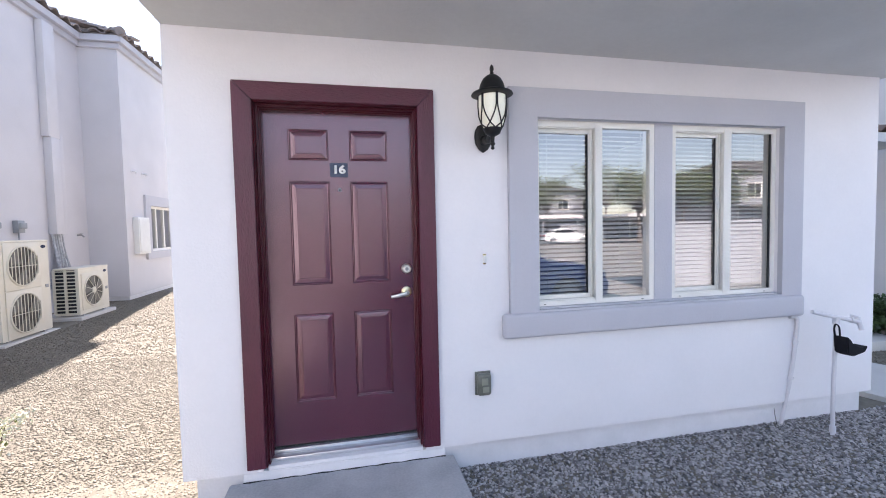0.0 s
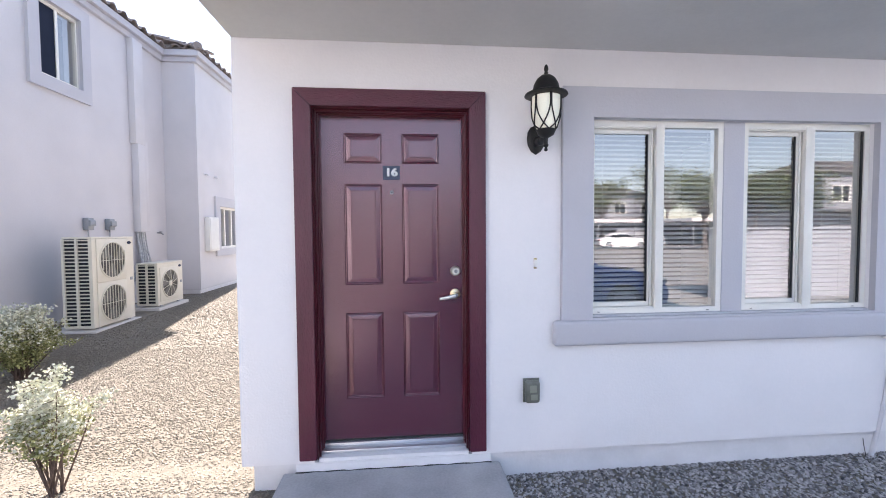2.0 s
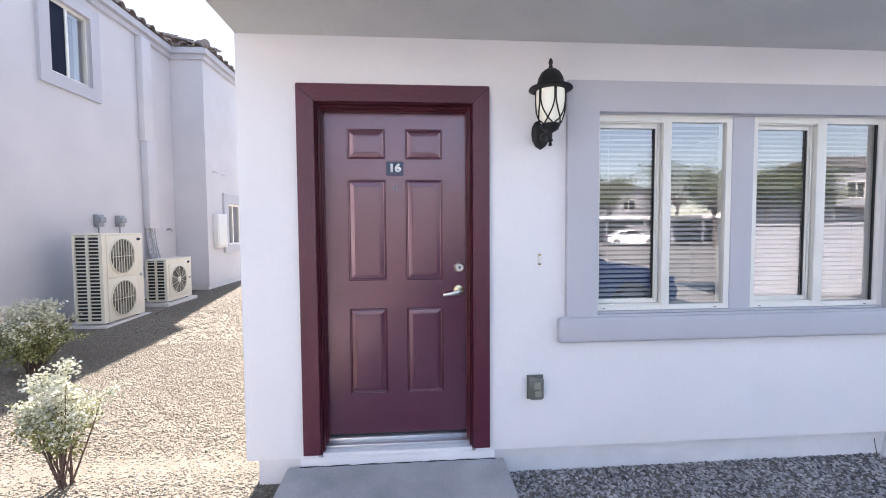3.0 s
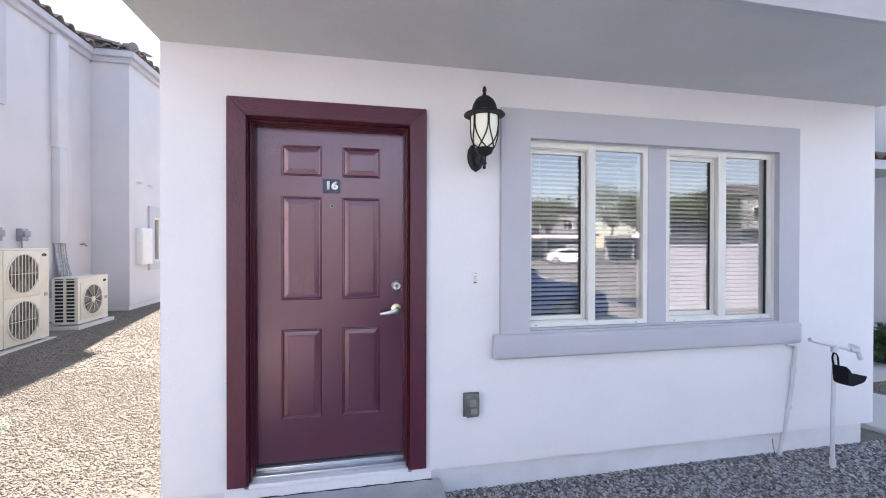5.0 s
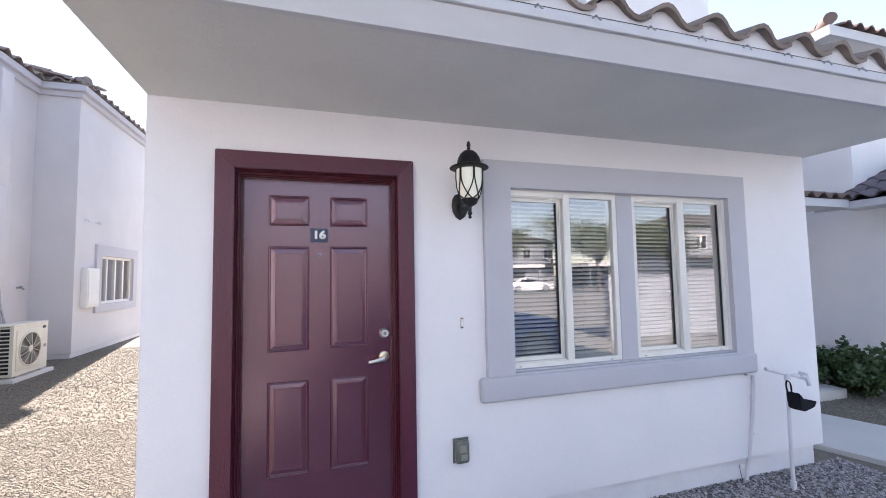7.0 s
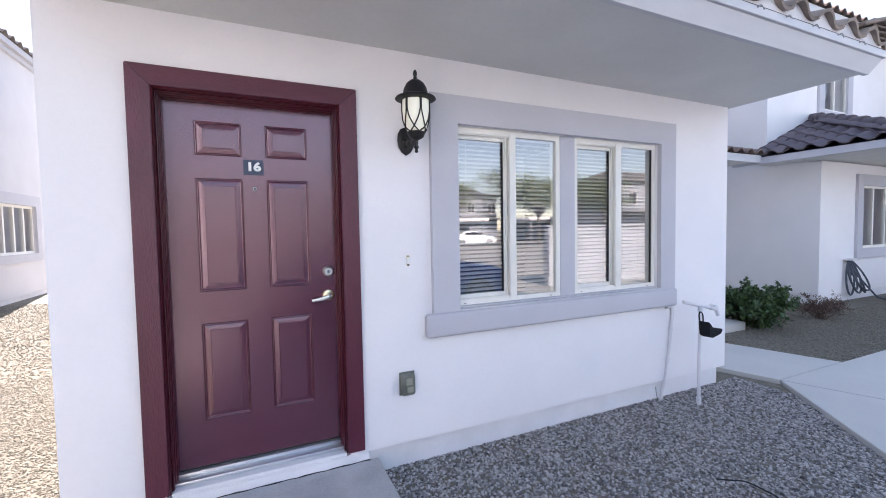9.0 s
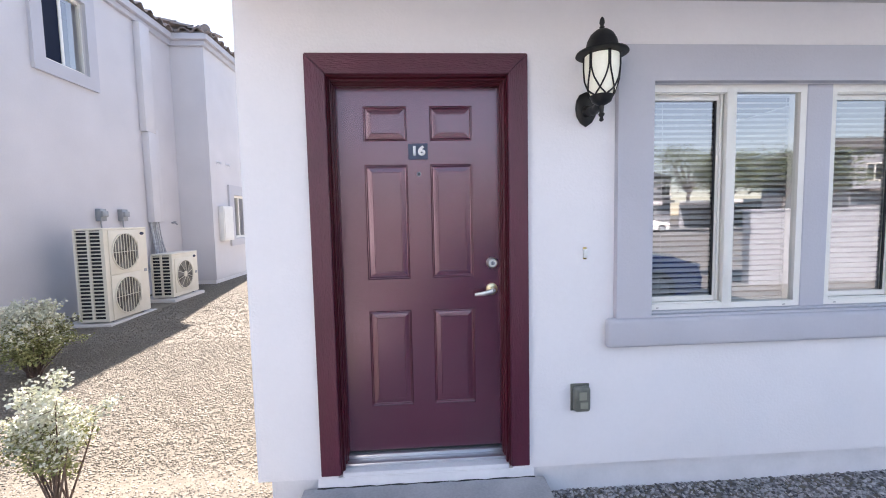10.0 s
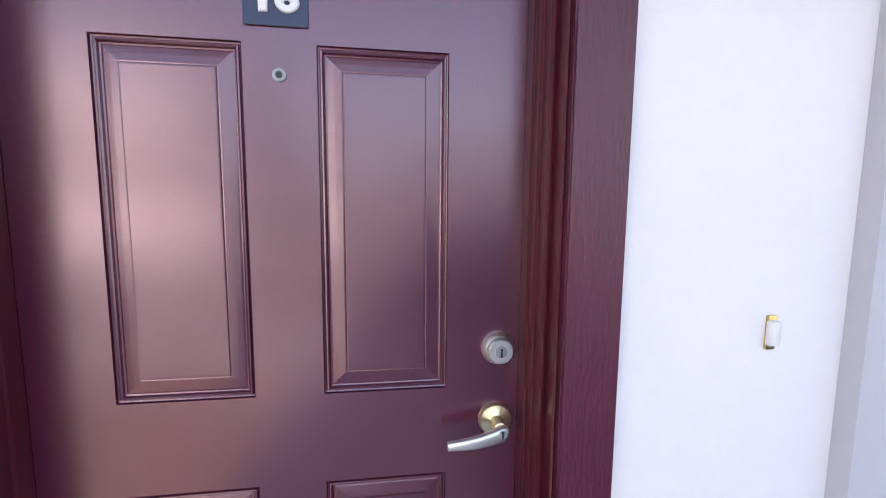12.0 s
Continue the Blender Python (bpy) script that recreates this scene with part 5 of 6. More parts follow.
for _ in range(48):
    c = Vector((-2.12, 0.05, 3.55)).lerp(Vector((-1.78, 0.10, 3.85)), rng.random()) + Vector((0, rng.uniform(-.1, .2), 0))
    e = c + Vector((rng.uniform(-.2, .15), rng.uniform(-.1, .25), rng.uniform(0.0, .25)))
    f = e + Vector((rng.uniform(-.12, .12), rng.uniform(-.1, .1), -rng.uniform(0.15, 0.4)))
    if f.x > -1.78 or f.z < 3.45:
        continue
    pth = smooth_path([c, e, f], 5)
    tube(tw, pth, [0.006, 0.006, 0.005, 0.005, 0.004, 0.004, 0.003, 0.003, 0.002, 0.002, 0.0015], 4)
    for q in pth[3:]:
        for _ in range(13):
            spots.append(q + Vector((rng.gauss(0, .04), rng.gauss(0, .04), rng.gauss(-.03, .05))))
spots = [p for p in spots if p.z > 3.43 and not (p.x > -1.76 and p.z < 4.4)]
part("twig_work", tw, TWIG, tree)
leaves("crown", LEAF, tree, spots, 0.034, 0.0048, 6, 0.5)


# ---- neighbouring house ----
def front_window(parent, x0, x1, z0, z1, y, band, sill, panes=4, fr=0.05, screen=False):
    bm = holed(B(), x0 - band, x1 + band, z0 - sill, z1 + band, y - 0.05, y, [(x0, x1, z0, z1)])
    w = part("window", bm, LAVENDER, parent, "window with lavender surround")
    step = (x1 - x0) / panes
    bm = holed(B(), x0, x1, z0, z1, y - 0.0, y + 0.06, [(x0 + step * k + fr / 2, x0 + step * (k + 1) - fr / 2, z0 + fr, z1 - fr) for k in range(panes)])
    part("window_frame", bm, VINYL, w)
    for k in range(panes):
        bm = B()
        a, b = x0 + step * k + fr / 2, x0 + step * (k + 1) - fr / 2
        bm.faces.new([bm.verts.new(p) for p in ((a, y + 0.03, z0 + fr), (b, y + 0.03, z0 + fr), (b, y + 0.03, z1 - fr), (a, y + 0.03, z1 - fr))])
        part("pane", bm, GLASS, w).visible_shadow = False
        if screen and k == 0:
            part("insect_screen", box(B(), (a, y + 0.018, z0 + fr), (b, y + 0.023, z1 - fr)), SCREEN, w, "dark insect screen")
    return w


NX, NY, NE = 9.72, 1.63, 15.05
nb = thing("neighbour_house", (NX, NY, -0.1), "white stucco two-storey house with tiled porch roof", "house")
part("wall", holed(B(), NX, NE, 0.05, 2.62, NY, NY + 0.2, [(11.26, 13.42, 0.92, 2.2), (13.86, 14.80, 0.06, 2.2)]), STUCCO, nb)
part("side_wall", box(B(), (NX, NY + 0.2, 0.05), (NX + 0.2, 9, 2.9)), STUCCO, nb)
part("stem", box(B(), (NX + 0.03, NY + 0.03, -0.3), (NE, NY + 0.5, 0.05)), STEM, nb)
part("stem", box(B(), (NX + 0.03, NY + 0.5, -0.3), (NX + 0.3, 9, 0.05)), STEM, nb)
front_window(nb, 11.26, 13.42, 0.92, 2.2, NY, 0.22, 0.2)
d = part("door", box(B(), (13.87, NY + 0.08, 0.06), (14.79, NY + 0.12, 2.19)), MAROON, nb, "maroon front door")
for x in (13.75, 14.79):
    part("door_trim", box(B(), (x, NY - 0.03, 0.06), (x + 0.11, NY, 2.30)), MAROON_WOOD, d)
part("door_trim", box(B(), (13.86, NY - 0.03, 2.20), (14.79, NY - 0.001, 2.30)), MAROON_WOOD, d)
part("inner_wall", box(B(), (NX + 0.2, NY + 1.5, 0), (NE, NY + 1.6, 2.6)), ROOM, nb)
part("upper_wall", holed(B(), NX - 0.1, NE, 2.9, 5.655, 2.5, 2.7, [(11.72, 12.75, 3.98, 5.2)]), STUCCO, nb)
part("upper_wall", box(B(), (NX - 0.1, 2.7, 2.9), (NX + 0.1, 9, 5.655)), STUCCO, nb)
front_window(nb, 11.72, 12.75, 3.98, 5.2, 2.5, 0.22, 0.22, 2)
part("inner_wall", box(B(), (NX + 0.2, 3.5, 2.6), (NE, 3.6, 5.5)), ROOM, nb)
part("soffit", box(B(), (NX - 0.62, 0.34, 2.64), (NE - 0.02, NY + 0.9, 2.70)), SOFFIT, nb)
part("fascia", box(box(B(), (NX - 0.65, 0.28, 2.62), (NE - 0.02, 0.34, 2.75), 0.006), (NX - 0.68, 0.28, 2.62), (NX - 0.62, NY + 1.2, 2.75), 0.006), LAVENDER, nb)
part("upper_fascia", box(box(B(), (NX - 1.15, 2.1, 5.66), (NE, 2.15, 5.84)), (NX - 1.15, 2.15, 5.66), (NX - 1.10, 9, 5.84)), FASCIA, nb)
part("upper_soffit", box(B(), (NX - 1.1, 2.15, 5.66), (NE, 9, 5.72)), SOFFIT, nb)
bm = B()
HIP0, HIP1 = Vector((NX - 0.68, 0.26, 2.75)), Vector((NX + 1.56, 2.5, 3.67))
v = [bm.verts.new(p) for p in (HIP0, (NE - .02, .26, 2.75), (NE - .02, 2.5, 3.67), HIP1, (NX - .68, 2.5, 2.75))]
for f in ((0, 1, 2, 3), (0, 3, 4)):
    bm.faces.new([v[i] for i in f])
nroof = part("roof", bm, UNDERLAY, nb, "porch roof of purple-brown tiles")
tdark = tile_mesh(TILE_DARK)
s = math.atan(0.411)
lay_tiles(nroof, slope_frame((NX - 0.68, 0.23, 2.755), (1, 0, 0), (0, math.cos(s), math.sin(s))), 20, 7, tdark, lambda c, r: c * PITCH > r * EXPOSED * 0.92 - 0.1 and c * PITCH < NE - NX + 0.3)
lay_tiles(nroof, slope_frame((NX - 0.71, 2.5, 2.755), (0, -1, 0), (math.cos(s), 0, math.sin(s))), 7, 7, tdark, lambda c, r: (6.6 - c) * PITCH > r * EXPOSED * 0.92)
bm = B()
for i in range(8):
    p = HIP0.lerp(HIP1, i / 8) + Vector((-0.02, -0.02, .12))
    q = HIP0.lerp(HIP1, (i + 1.15) / 8) + Vector((-0.02, -0.02, .10))
    cyl(bm, p + Vector((0, 0, .01)), q, 0.10, 0.08, 12)
part("hip_tiles", bm, TILE_DARK, nroof, "rounded hip tiles", True)
bm = B()
v = [bm.verts.new(p) for p in ((NX - 1.15, 2.1, 5.84), (NE, 2.1, 5.84), (NE, 5, 6.7), (NX + 2, 5, 6.7), (NX - 1.15, 9, 5.84))]
for f in ((0, 1, 2, 3), (0, 3, 4)):
    bm.faces.new([v[i] for i in f])
uroof = part("upper_roof", bm, TILE_FAR, nb)
s = math.atan(0.29)
joined_tiles("eave_tiles", uroof, slope_frame((NX - 1.15, 2.05, 5.83), (1, 0, 0), (0, math.cos(s), math.sin(s))), 20, 4, TILE_FAR, lambda c, r: c * PITCH > r * EXPOSED * 0.8)
bm = B()
for i in range(8):
    p = Vector((NX - 1.15, 2.08, 5.94)).lerp(Vector((NX + 2, 5, 6.80)), i / 8)
    q = Vector((NX - 1.15, 2.08, 5.94)).lerp(Vector((NX + 2, 5, 6.80)), (i + 1.15) / 8)
    cyl(bm, p, q, 0.10, 0.08, 12)
part("hip_tiles", bm, TILE_FAR, uroof, "rounded hip tiles", True)
# taller end block of that terrace
eb = thing("end_house", (17, 1.2, -0.1), "white stucco two-storey end house with tiled roof", "house")
part("wall", box(B(), (NE + 0.02, 1.2, 2.6), (NE + 5, 9, 6.1)), STUCCO, eb)
part("lower_wall", box(B(), (NE + 0.02, -1.4, -0.2), (NE + 5, 9, 2.6)), STUCCO, eb)
part("lower_roof", box(B(), (NE + 0.35, -2.0, 2.62), (NE + 5.5, 1.19, 2.8)), LAVENDER, eb)
part("fascia", box(B(), (NE - 0.45, 0.7, 6.1), (NE - 0.38, 9.2, 6.28)), LAVENDER, eb)
part("soffit", box(B(), (NE - 0.38, 0.7, 6.1), (NE + 5.4, 9.2, 6.16)), SOFFIT, eb)
bm = B()
v = [bm.verts.new(p) for p in ((NE - .45, .7, 6.28), (NE - .45, 9.2, 6.28), (NE + 2.6, 9.2, 7.2), (NE + 2.6, .7, 7.2), (NE + 5.6, 9.2, 6.28), (NE + 5.6, .7, 6.28))]
for f in ((0, 1, 2, 3), (3, 2, 4, 5)):
    bm.faces.new([v[i] for i in f])
eroof = part("roof", bm, TILE_FAR, eb)
joined_tiles("eave_tiles", eroof, slope_frame((NE - 0.5, 9.2, 6.28), (0, -1, 0), (math.cos(s), 0, math.sin(s))), 30, 4, TILE_FAR)
lantern(Matrix.Translation((NE + 0.02, 1.04, 2.02)) @ pose(0, 0, 0, 0, 0, -90), "")
# link between the houses
link = thing("link_wall", (7, 3.9, 0), "white stucco link between two houses with a tiled eave", "wall")
part("wall", box(B(), (4.17, 3.7, -0.3), (NX, 3.9, 2.75)), STUCCO, link)
part("fascia", box(B(), (4.17, 2.28, 2.64), (NX - 0.69, 2.34, 2.78)), FASCIA, link)
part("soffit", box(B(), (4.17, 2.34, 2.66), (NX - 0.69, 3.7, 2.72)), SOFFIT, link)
joined_tiles("eave_tiles", link, slope_frame((4.2, 2.24, 2.77), (1, 0, 0), (0, math.cos(s), math.sin(s))), 16, 4, TILE_FAR)
bm = B()
v = [bm.verts.new(p) for p in ((4.17, 2.28, 2.78), (NX - .69, 2.28, 2.78), (NX - .69, 4.2, 3.3), (4.17, 4.2, 3.3))]
bm.faces.new(v)
part("roof", bm, UNDERLAY, link)

# unseen block added behind the link to keep sun off the walk
rear = thing("unseen_shade_block", (7, 6, 0), "added unseen two-storey stucco block that shades the walk", "house")
part("wall", box(B(), (4.6, 4.6, -0.2), (9.5, 9, 6.2)), STUCCO, rear)
bm = B()
v = [bm.verts.new(p) for p in ((4.3, 4.1, 6.2), (9.6, 4.1, 6.2), (9.6, 9.4, 6.2), (4.3, 9.4, 6.2), (4.3, 6.7, 7.5), (9.6, 6.7, 7.5))]
for f in ((0, 1, 5, 4), (1, 2, 5), (2, 3, 4, 5), (3, 0, 4), (0, 3, 2, 1)):
    bm.faces.new([v[i] for i in f])
part("roof", bm, TILE_FAR, rear)

# garden of the neighbouring house
bush("hedge_bush", (7.0, 1.3, -0.12), 0.47, 0.66, (DARKLEAF, DARKLEAF), 9000, 31, "dark green leafy bush by the walk", 40, (0.06, 0.022), 2)
bush("dry_bush", (8.35, 1.0, -0.12), 0.34, 0.42, (RUSTLEAF, RUSTLEAF), 2800, 33, "low dry rusty shrub in gravel", 18, (0.03, 0.007), 2)
hose = thing("garden_hose", (10.75, 1.4, 0.1), "coiled grey-blue garden hose on a wall hook", "hose")
pts = []
for i in range(110):
    t = i / 109
    a = t * 2 * math.pi * 5.5
    drop = 0.5 - 0.5 * math.sin(a)
    pts.append((10.72 + (0.13 + 0.05 * math.sin(i * .31)) * math.cos(a) * (0.5 + drop) + 0.30 * t * drop, NY - 0.05 - 0.22 * t * drop - 0.03 * t, 0.70 - (0.62 + 0.12 * math.sin(i * .17)) * drop))
pts += [(11.18, NY - 0.32, -0.04), (11.30, NY - 0.42, -0.08), (11.45, NY - 0.30, -0.09)]
part("hose_coil", tube(B(), pts, 0.017, 6), HOSE, hose, "", True)
part("hook", box(B(), (10.60, NY - 0.16, 0.70), (10.86, NY + 0.001, 0.735), 0.005), PVC, hose)
kb = part("concrete_block", box(B(), (5.95, 1.15, -0.2), (6.6, 1.75, 0.0), 0.02), CONCRETE, None, "", True)
tagged(kb, "low concrete block beside a dark bush", "block")
nout = thing("outlet_cover", (13.72, NY, 0.45), "small brown outlet cover on a stucco wall", "outlet")
part("lid", box(B(), (13.56, NY - 0.06, 0.36), (13.70, NY - 0.02, 0.52), 0.015), OUTLET, nout, "", True)
part("back_box", box(B(), (13.55, NY - 0.02, 0.35), (13.71, NY, 0.53), 0.005), OUTLET, nout, "", True)
pot = thing("plant_pot", (11.5, 0.75, -0.12), "slate glazed pot with a spiky green plant", "plant pot")
part("pot", lathe(B(), [(0.14, 0), (0.20, 0.12), (0.235, 0.30), (0.22, 0.36), (0.235, 0.39), (0.20, 0.39), (0.18, 0.33)], pose(11.5, 0.75, -0.12), 24), POT, pot, "", True)
rng = random.Random(8)
bm = B()
for i in range(26):
    a, l_ = rng.uniform(0, 6.28), rng.uniform(0.2, 0.4)
    c = Vector((11.5, 0.75, 0.2))
    e = c + Vector((math.cos(a) * l_ * 0.6, math.sin(a) * l_ * 0.6, l_))
    u = Vector((-math.sin(a), math.cos(a), 0)) * 0.018
    bm.faces.new([bm.verts.new(p) for p in (c - u, c.lerp(e, .5) - u * 1.2 + Vector((0, 0, .03)), e, c.lerp(e, .5) + u * 1.2 + Vector((0, 0, .03)), c + u)])
part("leaves", bm, DARKLEAF, pot)
for i, (x, y, r) in enumerate(((10.85, 0.62, .09), (11.05, 0.45, .08), (11.2, 0.38, .10), (10.95, 0.35, .07), (11.3, .55, .08))):
    bm = B()
    bmesh.ops.create_icosphere(bm, subdivisions=2, radius=r)
    for v in bm.verts:
        v.co *= 1 + 0.25 * noise.noise(v.co * 9 + Vector((i, 0, 0)))
        v.co.z *= 0.6
    bmesh.ops.translate(bm, vec=(x, y, -0.10 + r * .3), verts=bm.verts)
    tagged(part("rock", bm, ROCK, None, "", True), "rounded pale rock beside a plant pot", "rock", "rocks round the pot")
stand = thing("plant_stand", (11.9, 0.35, -0.12), "thin black metal stand with dark red planters", "plant stand")
for a in (0, 2.1, 4.2):
    part("leg", tube(B(), [(11.9 + .17 * math.cos(a), .35 + .17 * math.sin(a), -0.12), (11.9 + .05 * math.cos(a), .35 + .05 * math.sin(a), 0.2), (11.9 + .15 * math.cos(a), .35 + .15 * math.sin(a), 0.42)], 0.008, 6), BLACK, stand)
for x in (-0.12, 0.17):
    part("planter", box(B(), (11.9 + x - .13, .25, .42), (11.9 + x + .13, .45, .62), 0.03), BLACK, stand, "", True)
    part("label_strip", box(B(), (11.9 + x - .09, .244, .50), (11.9 + x + .09, .2495, .56)), RED, stand)


# ---- across the car park (seen in the window glass, save one added house) ----
def car(name, m, paint, label):
    """A saloon built round its side outline; nose towards +x."""
    c = thing(name, Matrix(), label, "car")
    side = [(-2.2, 0.35), (-2.25, 0.62), (-2.15, 0.92), (-1.7, 0.98), (-1.05, 1.36), (-0.3, 1.44), (0.35, 1.38), (1.05, 0.98), (1.75, 0.88), (2.12, 0.74), (2.22, 0.52), (2.18, 0.32), (1.9, 0.22), (-1.9, 0.22)]
    bm = B()
    rings = []
    for y, s, h in ((-0.90, 0.93, 0.90), (-0.86, 0.97, 0.96), (-0.62, 1.0, 1.0), (0, 1.015, 1.02), (0.62, 1.0, 1.0), (0.86, 0.97, 0.96), (0.90, 0.93, 0.90)):
        ring = []
        for x, z in side:
            tuck = 0.80 if z > 1.0 and abs(y) > 0.5 else 1.0
            ring.append(bm.verts.new((x * s, y * tuck, 0.22 + (z - 0.22) * (h if z < 1.0 else (h + 1) / 2))))
        rings.append(ring)
    n = len(side)
    for a, b in zip(rings, rings[1:]):
        for i in range(n):
            bm.faces.new((a[i], a[(i + 1) % n], b[(i + 1) % n], b[i]))
    bm.faces.new(rings[0]), bm.faces.new(rings[-1])
    body = part("body", bm, paint, c, "", True)
    for p in body.data.polygons:
        p.use_smooth = True
    for s in (-1, 1):
        bm = B()
        q = [(-1.2, 1.02), (-0.9, 1.29), (-0.3, 1.35), (0.25, 1.30), (0.78, 1.03)]
        bm.faces.new([bm.verts.new((x, s * (0.90 if z < 1.1 else 0.735), z)) for x, z in q])
        part("side_glass", bm, CARGLASS, c)
    for name_, q in (("windscreen", [(0.43, 1.365, .6), (1.02, 1.025, .68)]), ("rear_glass", [(-1.12, 1.345, .6), (-1.62, 1.035, .66)])):
        bm = B()
        (x0, z0, w0), (x1, z1, w1) = q
        bm.faces.new([bm.verts.new(p) for p in ((x0, -w0, z0 + .025), (x0, w0, z0 + .025), (x1, w1, z1 + .03), (x1, -w1, z1 + .03))])
        part(name_, bm, CARGLASS, c)
    for x in (-1.35, 1.38):
        for y in (-0.82, 0.82):
            w = part("wheel", lathe(B(), [(0.1, -0.1), (0.30, -0.1), (0.325, -0.07), (0.325, 0.07), (0.30, 0.1), (0.1, 0.1)], pose(x, y, 0.325, 90, 0, 0), 24), TYRE, c, "", True)
            part("rim", lathe(B(), [(0.21, -0.103), (0.20, -0.09), (0.05, -0.11), (0.05, 0.11), (0.20, 0.09), (0.21, 0.103)], pose(x, y, 0.325, 90, 0, 0), 16), GALV, w, "", True)
    for y in (-0.62, 0.62):
        part("headlight", box(B(), (2.02, y - 0.17, 0.64), (2.17, y + 0.17, 0.74), 0.03), WHITE, c, "", True)
        part("tail_light", box(B(), (-2.25, y - 0.17, 0.74), (-2.12, y + 0.17, 0.86), 0.03), RED, c, "", True)
    c.matrix_world = m
    return c


car("parked_car", pose(2.5, -5.12, -0.115, 0, 0, 3), BLUECAR, "dark blue saloon parked alongside the kerb")
car("parked_car", pose(19.5, -33.0, -0.115, 0, 0, 12), WHITECAR, "white saloon parked across the car park")
car("parked_car", pose(11.0, -35.5, -0.115, 0, 0, 90), BLUECAR, "dark saloon parked under a carport")
ww = thing("low_wall", (11, -6.3, -0.1), "white painted low block wall by the car park", "wall")
part("wall_panel", box(B(), (7.1, -6.45, -0.2), (14.5, -6.25, 1.46), 0.01), BLOCK, ww)
part("coping", box(B(), (7.07, -6.48, 1.461), (14.53, -6.22, 1.51), 0.01), BLOCK, ww)
# the last house is unseen: added in white to reflect sunlight into the door
for k, (x, y, w, h, deg) in enumerate(((6, -48, 14, 5.6, 0), (24, -46, 12, 5.8, 0), (38, -27, 12, 5.8, 0), (-14, -47, 14, 5.7, 0), (58, -38, 14, 5.6, 0), (76, -28, 14, 5.8, 20), (24, -62, 16, 7.5, 0), (-11, -13, 12, 5.8, 0))):
    hs = thing("far_house", (x, y, 0), "grey stucco two-storey house with tiled roof", "house", "houses across the car park")
    part("wall", holed(B(), x - w / 2, x + w / 2, -0.2, h, y, y + 0.3, [(x - w / 2 + 1.2 + 3.2 * j, x - w / 2 + 2.6 + 3.2 * j, 3.6, 4.9) for j in range(4)]), STUCCO if k == 7 else GREYSTUCCO, hs)
    part("side_wall", box(box(B(), (x - w / 2, y - 8, -0.2), (x - w / 2 + 0.3, y, h)), (x + w / 2 - 0.3, y - 8, -0.2), (x + w / 2, y, h)), GREYSTUCCO, hs)
    bm = B()
    v = [bm.verts.new(p) for p in ((x - w / 2 - .6, y + .7, h), (x + w / 2 + .6, y + .7, h), (x + w / 2 + .6, y - 8.6, h), (x - w / 2 - .6, y - 8.6, h), (x - w / 2 + 3, y - 4, h + 1.7), (x + w / 2 - 3, y - 4, h + 1.7))]
    for f in ((0, 1, 5, 4), (1, 2, 5), (2, 3, 4, 5), (3, 0, 4), (0, 3, 2, 1)):
        bm.faces.new([v[i] for i in f])
    part("roof", bm, ROOF_GREY, hs)
    for j in range(4):
        a = x - w / 2 + 1.2 + 3.2 * j
        wn_ = part("window", holed(B(), a, a + 1.4, 3.6, 4.9, y + 0.26, y + 0.33, [(a + .08, a + .66, 3.68, 4.82), (a + .74, a + 1.32, 3.68, 4.82)]), VINYL, hs)
        part("pane", box(B(), (a + .02, y + .05, 3.62), (a + 1.38, y + .1, 4.88)), CARGLASS, wn_)
    part("porch_roof", box(B(), (x - w / 2, y + 0.31, 2.75), (x + w / 2, y + 1.6, 3.0), 0.05), ROOF_GREY, hs)
for x, y, w in ((14, -39, 22), (40, -37, 22), (-12, -40, 20)):
    cp = thing("carport", (x, y, 0), "long open carport with a flat tan roof", "carport", "carports across the car park")
    part("roof", box(B(), (x - w / 2, y - 5, 2.35), (x + w / 2, y, 2.75), 0.02), MORTAR, cp)
    for j in range(6):
        part("post", box(B(), (x - w / 2 + 0.4 + j * (w - 1) / 5, y - 0.5, -0.2), (x - w / 2 + 0.55 + j * (w - 1) / 5, y - 0.35, 2.35)), GREYSTUCCO, cp)
    part("back_wall", box(B(), (x - w / 2, y - 5, -0.2), (x + w / 2, y - 4.85, 2.35)), GREYSTUCCO, cp)


def far_tree(x, y, h, r, seed):
    """A distant desert tree: tapered trunk, limbs, and leaf clumps with gaps."""
    rg = random.Random(seed)
    t = thing("tree", (x, y, -0.1), "airy green desert tree behind the car park", "tree", "trees across the car park")
    part("trunk", tube(B(), smooth_path([(x, y, -0.2), (x + rg.uniform(-.2, .2), y, h * .25), (x + rg.uniform(-.3, .3), y, h * .55)], 4), [0.2 - 0.014 * i for i in range(9)], 8), BARK, t, "", True)
    pts_, bm_ = [], B()
    for _ in range(34):
        a, b = rg.uniform(0, 6.28), rg.uniform(-.25, 1)
        rr = r * rg.uniform(0.45, 1.0)
        e = Vector((x + rr * math.cos(a), y + rr * math.sin(a), h * .62 + b * h * .38 * rg.uniform(.6, 1)))
        tube(bm_, [(x, y, h * .4), Vector((x, y, h * .5)).lerp(e, .5), e], [0.05, 0.03, 0.01], 5)
        for _ in range(110):
            pts_.append(e + Vector((rg.gauss(0, r * .2), rg.gauss(0, r * .2), rg.gauss(0, r * .15))))
    part("limbs", bm_, BARK, t)
    leaves("crown", LEAF_FAR, t, pts_, 0.22, 0.055, seed, 0.2)


